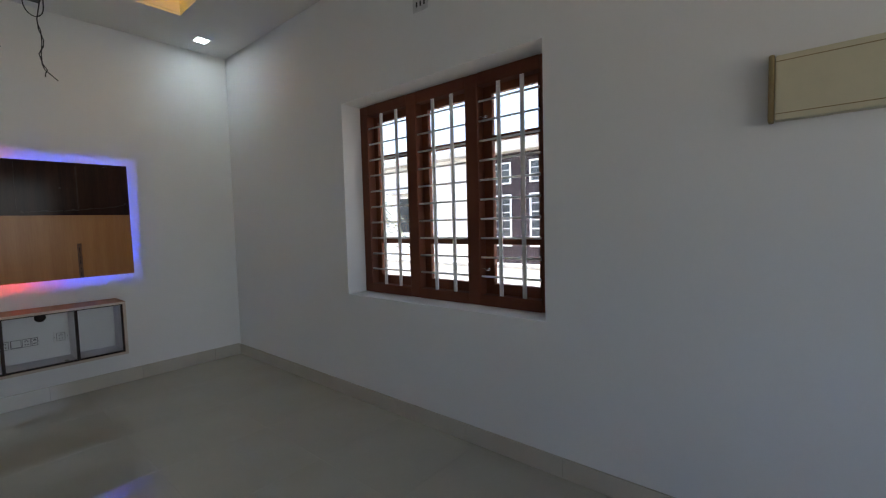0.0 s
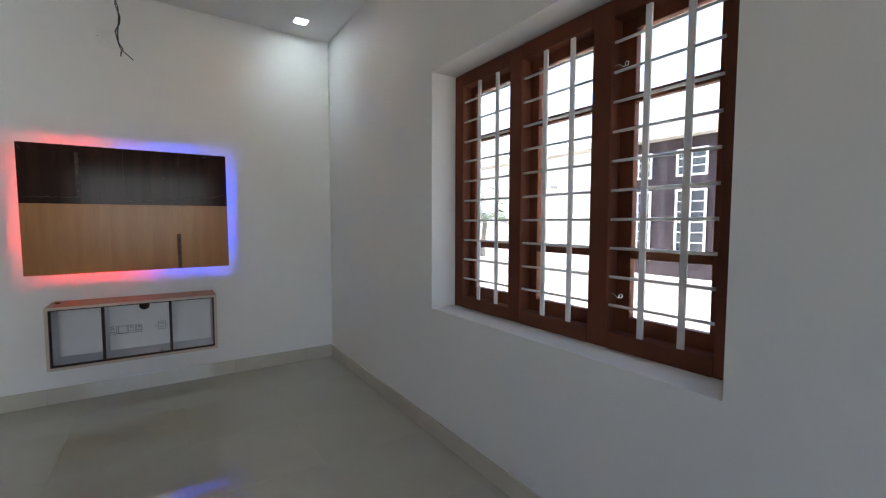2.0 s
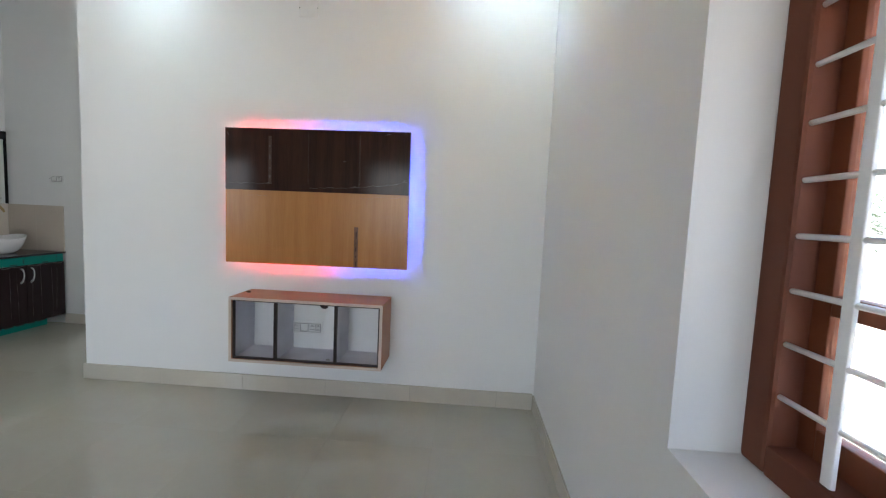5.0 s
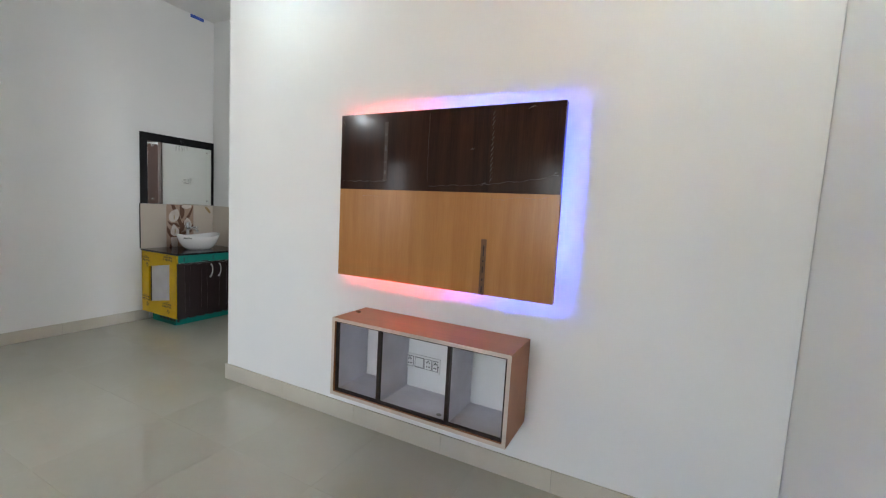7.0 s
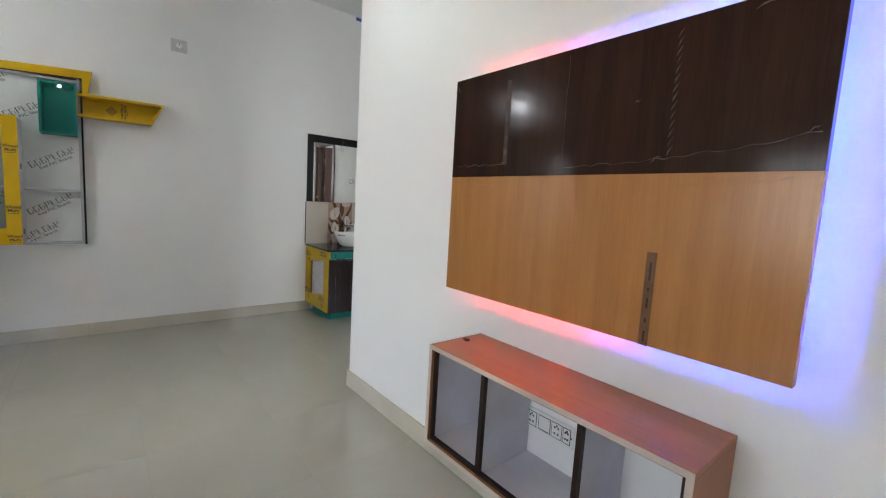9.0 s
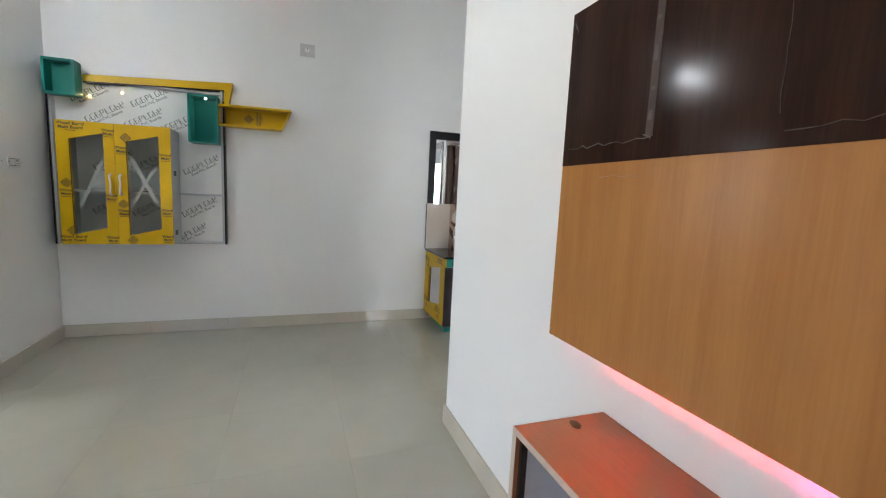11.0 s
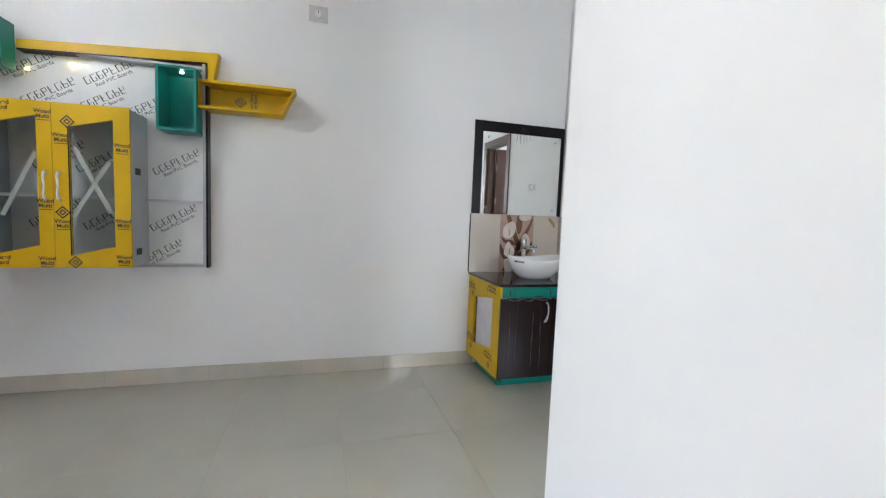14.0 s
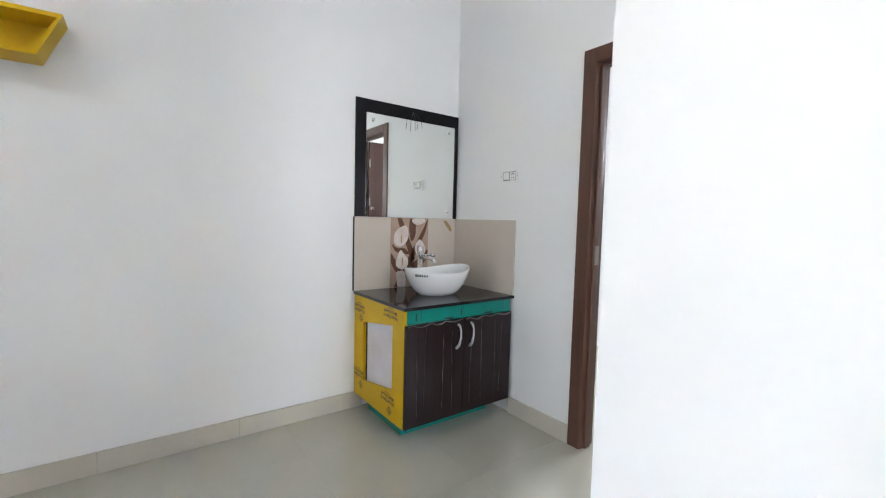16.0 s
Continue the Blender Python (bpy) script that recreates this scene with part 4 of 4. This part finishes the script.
for k in range(4):
    n = (k + 1) % 4
    bm.faces.new((v[0][k], v[0][n], v[1][n], v[1][k]))
    bm.faces.new((v[2][k], v[2][n], v[3][n], v[3][k]))
    bm.faces.new((v[0][k], v[0][n], v[2][n], v[2][k]))
    bm.faces.new((v[1][k], v[1][n], v[3][n], v[3][k]))
ys = part("yellow_side", bm, YELLOW, van, "yellow film-covered side with a slanted opening")
part("inner_panel", boxes((-5.20, -4.72, VY0 + 0.0215, VY0 + 0.027, 0.18, 0.68)), LILAC, van, "white panel behind the side opening")
part("edge_tape", boxes((-5.132, -5.118, VY0 + 0.0185, VY0 + 0.0212, 0.20, 0.60)), BLACKFRAME, van, "black edge tape inside the opening")
for x, z, turn, kind in ((-5.19, 0.655, 180, "board"), (-5.16, 0.595, 180, "logo"), (-4.80, 0.69, 180, "board"), (-5.16, 0.18, 180, "logo"), (-5.20, 0.245, 180, "board"), (-4.82, 0.215, 180, "board"), (-4.80, 0.15, 180, "logo")):
    side_print(ys, x, VY0 - 0.0006, z, turn, kind)
part("far_side", boxes((XB + 0.002, VX, VY1 - 0.018, VY1, 0.099, 0.733)), TEAL, van)
band = part("teal_band", boxes((VX - 0.018, VX + 0.001, VY0 + 0.019, VY1 - 0.019, 0.655, 0.733), bevel=0.001), TEAL, van, "teal front band with black print")
for a, b, c, d in ((0.856, 0.858, 0.656, 0.732), (0.57, 0.572, 0.656, 0.732), (1.165, 1.167, 0.67, 0.732), (0.725, 0.79, 0.658, 0.668), (1.02, 1.08, 0.658, 0.668), (0.535, 0.545, 0.67, 0.71), (0.84, 0.848, 0.67, 0.71)):
    part("band_print", boxes((VX + 0.0012, VX + 0.0016, a, b, c, d)), INK, band)
rng = random.Random(5)
for a, b, hy in ((VY0 + 0.004, 0.8545, 0.81), (0.8575, VY1 - 0.006, 0.903)):
    d = part("door", boxes((VX + 0.0005, VX + 0.018, a, b, 0.102, 0.654), bevel=0.0015), VDOOR, van, "dark wenge door under loose clear film")
    bm = bmesh.new()
    tube(bm, [(VX + 0.018, hy, 0.622), (VX + 0.034, hy, 0.616), (VX + 0.042, hy + 0.003, 0.59), (VX + 0.043, hy + 0.002, 0.55), (VX + 0.038, hy - 0.006, 0.51), (VX + 0.018, hy - 0.008, 0.489)], [0.008, 0.006, 0.0045, 0.005, 0.007, 0.009], 8)
    part("handle", bm, HANDLE, d, "silver bow handle in film")
    # folds of the film, coloured pale for their white glints
    for k in range(4):
        y = a + (b - a) * (0.15 + 0.22 * k) + rng.uniform(-0.02, 0.02)
        top, step, lean = rng.uniform(0.58, 0.645), rng.uniform(0.040, 0.052), rng.uniform(-0.015, 0.015)
        bm = bmesh.new()
        tube(bm, [(VX + 0.0186, min(max(y + lean * i / 10 + rng.uniform(-0.003, 0.003), a + 0.004), b - 0.004), top - step * i) for i in range(11)], [0.0002 + 0.0013 * rng.random() ** 2 for i in range(11)], 5)
        part("film_fold", bm, FOLD, d)
    bm = bmesh.new()
    tube(bm, [(VX + 0.019, a + 0.01 + (b - a - 0.02) * i / 12, 0.645 + 0.007 * math.sin(i * 1.7) + rng.uniform(-0.003, 0.003)) for i in range(13)], [0.0006 + 0.0026 * rng.random() for i in range(13)], 5)
    part("film_edge", bm, FOLD, d, "torn edge of clear film")

tagged(part("granite_top", boxes((XB + 0.010, -4.632, 0.450, YD - 0.010, 0.734, 0.752), bevel=0.002), GRANITE), "polished black granite counter top on the vanity", "countertop")

# tiles above the counter
splash = setting("backsplash", boxes((XB + 0.0005, XB + 0.004, 0.453, YD - 0.001, 0.752, 1.215), (XB + 0.004, -4.650, YD - 0.004, YD - 0.0005, 0.752, 1.215)), GROUT, "beige wall tiles round the washbasin", "tiles")
for a, b in ((0.453, 0.7085), (1.0065, YD - 0.0105)):
    part("tile", boxes((XB + 0.004, XB + 0.010, a, b, 0.7525, 1.216), bevel=0.0008), BEIGETILE, splash)
part("tile", boxes((XB + 0.0105, -4.9485, YD - 0.010, YD - 0.004, 0.7525, 1.216), bevel=0.0008), BEIGETILE, splash)
part("tile", boxes((-4.9475, -4.648, YD - 0.010, YD - 0.004, 0.7525, 1.216), bevel=0.0008), BEIGETILE, splash)
part("edge_strip", boxes((XB + 0.0005, XB + 0.010, 0.4465, 0.4525, 0.752, 1.216)), BLACKFRAME, splash, "black edge strip")
ftile = part("tile", boxes((XB + 0.004, XB + 0.010, 0.7095, 1.0055, 0.7525, 1.216), bevel=0.0008), FLOWERBASE, splash, "brown tile printed with white lilies")


def petal_print(name, pts, material, layer, label=""):
    """A printed shape with a smooth outline through the given (y, z) corners, cut to the tile."""
    n = len(pts)
    out = []
    for i in range(n):
        p0, p1, p2, p3 = (Vector(pts[(i + j - 1) % n]) for j in range(4))
        for k in range(6):
            t = k / 6
            q = 0.5 * ((2 * p1) + (p2 - p0) * t + (2 * p0 - 5 * p1 + 4 * p2 - p3) * t * t + (3 * p1 - p0 - 3 * p2 + p3) * t ** 3)
            out.append((min(max(q.x, 0.711), 1.004), min(max(q.y, 0.754), 1.2145)))
    bm = bmesh.new()
    x = XB + 0.0101 + 0.0002 * layer
    bm.faces.new([bm.verts.new((x, a, b)) for a, b in out])
    part(name, bm, material, ftile, label)


for pts in ([(0.74, 0.755), (0.80, 0.86), (0.87, 0.99), (0.95, 1.12), (1.0, 1.21), (0.98, 1.12), (0.91, 0.98), (0.84, 0.84), (0.80, 0.755)],
            [(0.76, 1.21), (0.79, 1.12), (0.83, 1.03), (0.87, 0.93), (0.90, 0.95), (0.86, 1.06), (0.82, 1.15), (0.79, 1.212)],
            [(0.86, 1.212), (0.85, 1.14), (0.87, 1.06), (0.90, 1.10), (0.90, 1.18)],
            [(0.715, 0.98), (0.75, 0.93), (0.79, 0.88), (0.78, 0.83), (0.74, 0.87), (0.715, 0.92)],
            [(0.72, 1.04), (0.76, 1.015), (0.82, 1.01), (0.85, 0.97), (0.80, 0.98), (0.75, 0.99)],
            [(0.87, 0.90), (0.93, 0.94), (1.0, 1.0), (0.99, 0.93), (0.93, 0.87), (0.88, 0.84)]):
    petal_print("leaf_print", pts, LEAFBROWN, 0)
for pts in ([(0.735, 1.06), (0.738, 1.11), (0.77, 1.145), (0.825, 1.165), (0.845, 1.11), (0.83, 1.055), (0.79, 1.025), (0.755, 1.03)],
            [(0.752, 0.90), (0.76, 0.95), (0.785, 1.0), (0.82, 0.965), (0.845, 0.93), (0.835, 0.885), (0.79, 0.872)],
            [(0.90, 1.0), (0.905, 1.04), (0.935, 1.07), (0.97, 1.04), (0.985, 0.99), (0.96, 0.955), (0.92, 0.96)],
            [(0.87, 1.20), (0.89, 1.213), (0.97, 1.213), (0.975, 1.19), (0.93, 1.172), (0.89, 1.178)],
            [(0.755, 0.85), (0.79, 0.86), (0.82, 0.85), (0.83, 0.78), (0.82, 0.755), (0.77, 0.755), (0.76, 0.80)]):
    petal_print("lily_print", pts, LILY, 1)
for y, z in ((0.79, 1.07), (0.80, 0.92), (0.94, 1.0)):
    petal_print("stamen_print", [(y - 0.004, z - 0.02), (y + 0.004, z - 0.02), (y + 0.006, z + 0.02), (y, z + 0.03), (y - 0.003, z + 0.02)], STAMEN, 2)
bm = bmesh.new()
prism(bm, [(1.135, 1.205), (1.165, 1.20), (1.20, 1.165), (1.215, 1.13), (1.195, 1.125), (1.17, 1.155), (1.145, 1.185)], "x", XB + 0.0102, XB + 0.0105)
part("stain", bm, STAMEN, splash, "yellowish stain on the tile")


def vessel_basin(cx, cy, z0):
    t = thing("wash_basin", (cx, cy, z0), "white ceramic boat-shaped vessel basin on the granite", "wash basin")
    prof = [(0.098, 0.0), (0.124, 0.004), (0.156, 0.03), (0.186, 0.07), (0.206, 0.115), (0.216, 0.15), (0.213, 0.156), (0.205, 0.153), (0.192, 0.115), (0.163, 0.06), (0.10, 0.028), (0.03, 0.02)]
    bm = bmesh.new()
    rings = lathe(bm, prof, (cx, cy, z0), 40, sx=0.80, sy=1.0)
    for ring, (r, h) in zip(rings, prof):
        for v_ in ring:
            u = (v_.co.y - cy) / max(r, 0.01)
            v_.co.z += (0.026 * u * u + 0.003 * u - 0.010) * (h / 0.14) if h > 0.02 else 0
    part("bowl", bm, CERAMIC, t)
    bm = bmesh.new()
    lathe(bm, [(0.028, 0), (0.028, 0.003), (0.012, 0.004)], (cx, cy, z0 + 0.0205), 20)
    part("waste", bm, STEEL, t)
    bm = bmesh.new()
    for k in range(6):
        a = -1.18 + 0.075 * k
        p = Vector((cx + 0.80 * 0.2095 * math.cos(a), cy + 0.2095 * math.sin(a), z0 + 0.124))
        box(bm, p.x - 0.004, p.x + 0.0012, p.y - 0.0045, p.y + 0.0045, p.z, p.z + 0.014)
    part("maker_print", bm, INK, t)


vessel_basin(-4.92, 0.855, 0.7522)

tap = thing("basin_tap", (-5.14, 0.872, 0.7522), "tall chrome pillar tap with cross spout", "tap")
bm = bmesh.new()
lathe(bm, [(0.026, 0), (0.026, 0.006), (0.019, 0.012), (0.018, 0.225), (0.021, 0.23), (0.021, 0.275), (0.017, 0.28)], (-5.14, 0.872, 0.7522), 24)
part("body", bm, STEEL, tap)
bm = bmesh.new()
tube(bm, [(-5.13, 0.872, 0.960), (-5.06, 0.880, 0.961), (-5.0, 0.885, 0.953), (-4.985, 0.887, 0.937)], [0.014, 0.013, 0.012, 0.012], 12)
part("spout", bm, STEEL, tap)
bm = bmesh.new()
tube(bm, [(-5.14, 0.872, 0.975), (-5.13, 0.922, 0.973), (-5.128, 0.957, 0.975)], [0.008, 0.006, 0.008], 10)
lathe(bm, [(0.016, 0), (0.019, 0.008), (0.016, 0.018)], (-5.128, 0.964, 0.962), 16)
part("handle", bm, STEEL, tap)

# looking-glass
glassy = thing("wall_mirror", (XB, 0.86, 1.217), "square wall mirror in a black board frame", "mirror")
part("backing_board", boxes((XB + 0.0005, XB + 0.012, 0.455, 1.2485, 1.217, 1.945), bevel=0.001), BLACKFRAME, glassy)
part("mirror_sheet", boxes((XB + 0.0122, XB + 0.0165, 0.522, 1.212, 1.2175, 1.862), bevel=0.0006), MIRROR, glassy, "silvered mirror sheet")
for sy_, sz_ in ((0.57, 1.27), (0.57, 1.822), (1.164, 1.27), (1.164, 1.822)):
    bm = bmesh.new()
    lathe(bm, [(0.011, 0.0166), (0.011, 0.020), (0.007, 0.023)], (XB, sy_, sz_), 16, axis="x")
    part("mirror_stud", bm, STEEL, glassy)
mw = thing("mirror_wires", (XB + 0.02, 0.86, 1.80), "three loose wires hanging over the mirror", "wire")
for k, (dy, dz) in enumerate(((-0.035, 0.11), (0.0, 0.12), (0.055, 0.10))):
    bm = bmesh.new()
    tube(bm, [(XB + 0.0125, 0.86, 1.915), (XB + 0.03, 0.86 + dy * 0.3, 1.90), (XB + 0.042, 0.86 + dy * 0.9, 1.865), (XB + 0.045, 0.86 + dy, 1.915 - dz)], 0.0015, 6)
    part("wire", bm, COPPER, mw)


# ---- marks on the television panel ----
def film_strip(pts, w, y, material, name="film_fold", label=""):
    bm = bmesh.new()
    tube(bm, [(x, y, z) for x, z in pts], w, 5)
    part(name, bm, material, panel, label)


rng = random.Random(9)
fy = -0.1226
film_strip([(PX0 + 0.02 + 0.29 * i / 14, 1.462 + rng.uniform(-0.004, 0.006)) for i in range(15)], [rng.uniform(0.0004, 0.002) for i in range(15)], fy, FILM, "film_edge", "torn edge of clear film")
film_strip([(-1.55 + 0.64 * i / 26, 1.445 + 0.055 * (i / 26) ** 2 + rng.uniform(-0.004, 0.005)) for i in range(27)], [rng.uniform(0.0003, 0.0016) for i in range(27)], fy, FILM, "film_edge")
film_strip([(-1.22 + 0.30 * i / 20, 1.392 - 0.006 * math.sin(i * 0.5) + rng.uniform(-0.004, 0.004) + 0.018 * (i / 20) ** 2) for i in range(21)], [rng.uniform(0.0002, 0.0011) for i in range(21)], -0.1213, FILMBEECH, "film_edge")
film_strip([(-1.96 + 0.13 * i / 8, 1.385 + rng.uniform(-0.003, 0.003)) for i in range(9)], [rng.uniform(0.0003, 0.0009) for i in range(9)], -0.1213, FILMBEECH, "film_edge")
film_strip([(-1.56 + rng.uniform(-0.002, 0.002), 1.80 - 0.33 * i / 10) for i in range(11)], 0.0006, fy, FILM, "film_fold")
for i in range(14):
    z = 1.795 - 0.0235 * i
    film_strip([(-1.220 - 0.007 + rng.uniform(-0.002, 0.002), z - 0.024), (-1.222, z - 0.012), (-1.220 + 0.007, z + rng.uniform(-0.002, 0.003))], [0.0004, rng.uniform(0.0012, 0.003), 0.0004], fy, FILM, "film_twist")
# short lifted bits of film
for x, z, dx, dz in ((PX0 + 0.012, 1.795, 0.014, -0.03), (-1.84, 1.475, 0.03, -0.012), (-1.33, 1.62, 0.018, 0.004), (-1.06, 1.79, 0.035, 0.012), (-0.915, 1.515, -0.02, -0.012), (-1.27, 1.452, 0.03, 0.012)):
    film_strip([(x + dx * k / 4, z + dz * k / 4 + rng.uniform(-0.004, 0.004)) for k in range(5)], [0.0004, 0.0014, 0.0022, 0.0012, 0.0004], fy, FILM, "film_bit")
part("tape_strip", boxes((-1.826, -1.806, -0.1232, -0.1222, 1.465, 1.77)), DARKTAPE, panel, "strip of brown tape")
part("tape_strip", boxes((-1.249, -1.222, -0.1222, -0.1212, 0.933, 1.20)), BROWNTAPE, panel, "strip of brown tape")
for z, h in ((0.945, 0.03), (1.0, 0.012), (1.04, 0.03), (1.09, 0.01), (1.12, 0.05)):
    part("tape_print", boxes((-1.2385, -1.2320, -0.1227, -0.1223, z, z + h)), DARKTAPE, panel)
for z, h in ((1.50, 0.02), (1.56, 0.008), (1.62, 0.03), (1.70, 0.01)):
    part("tape_print", boxes((-1.822, -1.812, -0.1237, -0.1233, z, z + h)), FILM, panel)


panel.rotation_euler.y = -0.006    # hangs a little out of true


# ---- outside the window ----
GZ = -0.45
setting("ground", boxes((-60, 90, -90, 90, GZ - 0.2, GZ)), SAND, "sandy yard and street ground", "ground")
setting("sunshade", boxes((0.30, 0.95, -4.2, -1.2, 2.36, 2.44)), PLASTER, "white concrete sunshade slab over the window", "sunshade")
yard = thing("compound_wall", (4.2, 0, GZ), "white plastered compound wall with a grey coping", "wall")
part("masonry", boxes((4.1, 4.25, -14, 16, GZ, 0.52)), PLASTER, yard)
part("coping", boxes((4.06, 4.29, -14, 16, 0.52, 0.58), bevel=0.01), CONCRETE, yard)


def grille_window(parent, x, y0, y1, z0, z1, nx, nz):
    w = part("window", boxes((x - 0.02, x - 0.005, y0, y1, z0, z1)), DARKGLASS, parent)
    part("window_frame", boxes((x - 0.05, x - 0.02, y0 - 0.04, y0, z0 - 0.04, z1 + 0.04), (x - 0.05, x - 0.02, y1, y1 + 0.04, z0 - 0.04, z1 + 0.04), (x - 0.05, x - 0.02, y0, y1, z0 - 0.04, z0), (x - 0.05, x - 0.02, y0, y1, z1, z1 + 0.04)), BARS, w)
    for k in range(1, nx):
        y = y0 + (y1 - y0) * k / nx
        part("bar", boxes((x - 0.04, x - 0.022, y - 0.009, y + 0.009, z0, z1)), BARS, w)
    for k in range(1, nz):
        z = z0 + (z1 - z0) * k / nz
        part("bar", boxes((x - 0.043, x - 0.021, y0, y1, z - 0.008, z + 0.008)), BARS, w)


house = thing("neighbour_house", (9, -3, GZ), "neighbouring house with red-brown cladding and grilled windows", "house")
FXH = 8.0
part("clad_wall", boxes((FXH, FXH + 0.3, 0.10, 2.62, GZ, 3.12)), CLAD, house, "red-brown mottled cladding")
part("wall", boxes((FXH + 0.3, 15, -9, 2.62, GZ, 3.12)), PLASTER, house)
part("parapet", boxes((FXH - 0.35, 15.2, -9.2, 2.7, 3.12, 3.5)), CONCRETE, house)
part("roof", boxes((FXH, 15, -9, 2.6, 3.5, 3.56)), CONCRETE, house)
for y0, y1 in ((1.53, 2.10), (0.34, 0.90)):
    grille_window(house, FXH, y0, y1, 2.34, 2.84, 2, 3)
    grille_window(house, FXH, y0, y1, 0.66, 1.98, 2, 6)
house = thing("neighbour_house", (10, 8, GZ), "white plastered neighbouring house with a flat roof", "house")
part("wall", boxes((8.8, 15, 2.9, 13, GZ, 3.3)), PLASTER, house)
part("roof", boxes((8.4, 15.3, 2.75, 13.3, 3.3, 3.5), bevel=0.02), CONCRETE, house)
part("window_ledge", boxes((8.5, 8.8, 5.0, 7.0, 2.35, 2.43)), CONCRETE, house)
w = part("window", boxes((8.78, 8.797, 5.4, 6.6, 1.0, 2.2)), DARKGLASS, house)
part("window_frame", boxes((8.75, 8.78, 5.34, 5.4, 0.94, 2.26), (8.75, 8.78, 6.6, 6.66, 0.94, 2.26), (8.75, 8.78, 5.4, 6.6, 0.94, 1.0), (8.75, 8.78, 5.4, 6.6, 2.2, 2.26), (8.75, 8.78, 5.97, 6.03, 1.0, 2.2)), BARS, w)


def palm(x, y, h, seed):
    """A young palm: ringed trunk and arching fronds of narrow leaflets."""
    r = random.Random(seed)
    t = thing("palm_tree", (x, y, GZ), "young green palm beside the compound wall", "tree")
    bm = bmesh.new()
    tube(bm, [(x + 0.02 * math.sin(i), y + 0.02 * math.cos(i * 1.3), GZ + h * i / 8) for i in range(9)], [0.09 - 0.005 * i + 0.006 * (i % 2) for i in range(9)], 10)
    part("trunk", bm, BARK, t)
    bm = bmesh.new()
    for f in range(13):
        a, lift, length = 2 * math.pi * f / 13 + r.uniform(-0.2, 0.2), r.uniform(0.2, 1.1), r.uniform(1.0, 1.5)
        for i in range(15):
            u = i / 14
            p = Vector((x + math.cos(a) * length * u, y + math.sin(a) * length * u, GZ + h + length * (lift * u - 1.1 * u * u)))
            side = Vector((-math.sin(a), math.cos(a), 0))
            for s in (-1, 1):
                q = p + side * s * (0.28 * math.sin(math.pi * min(1, u + 0.12)) + 0.03) + Vector((math.cos(a), math.sin(a), -0.9)) * 0.10 * r.uniform(0.7, 1.3)
                m_ = (p + q) / 2 + Vector((0, 0, 0.02))
                wv = Vector((math.cos(a), math.sin(a), 0)) * 0.016
                bm.faces.new([bm.verts.new(v_) for v_ in (p - wv, m_ - wv * 1.2, q, m_ + wv * 1.2, p + wv)])
    part("crown", bm, LEAF, t)


palm(5.6, 4.6, 1.9, 3)
palm(6.6, 6.4, 2.4, 4)


# ---- floor tiles ----
floor_ob = bpy.data.objects["floor"]
tile_me = None
S = 0.6
x_lines = [-2.45 + S * k for k in range(-5, 6)]
y_lines = [0.03 + S * k for k in range(-12, 8)]
for xa in x_lines:
    for ya in y_lines:
        x0, x1 = max(xa, XB - 0.1), min(xa + S, 0.02)
        y0, y1 = max(ya, -6.66), min(ya + S, 4.25)
        if x1 - x0 < 0.03 or y1 - y0 < 0.03:
            continue
        whole = abs(x1 - x0 - S) < 1e-6 and abs(y1 - y0 - S) < 1e-6
        if whole and tile_me:
            ob = new("tile", tile_me)
            ob.parent = floor_ob
        else:
            bm = boxes((0.0003, x1 - x0 - 0.0003, 0.0003, y1 - y0 - 0.0003, -0.0078, 0.0), bevel=0.0003)
            ob = part("tile", bm, TILE, floor_ob)
            if whole:
                tile_me = ob.data
        ob.location = (x0, y0, 0)
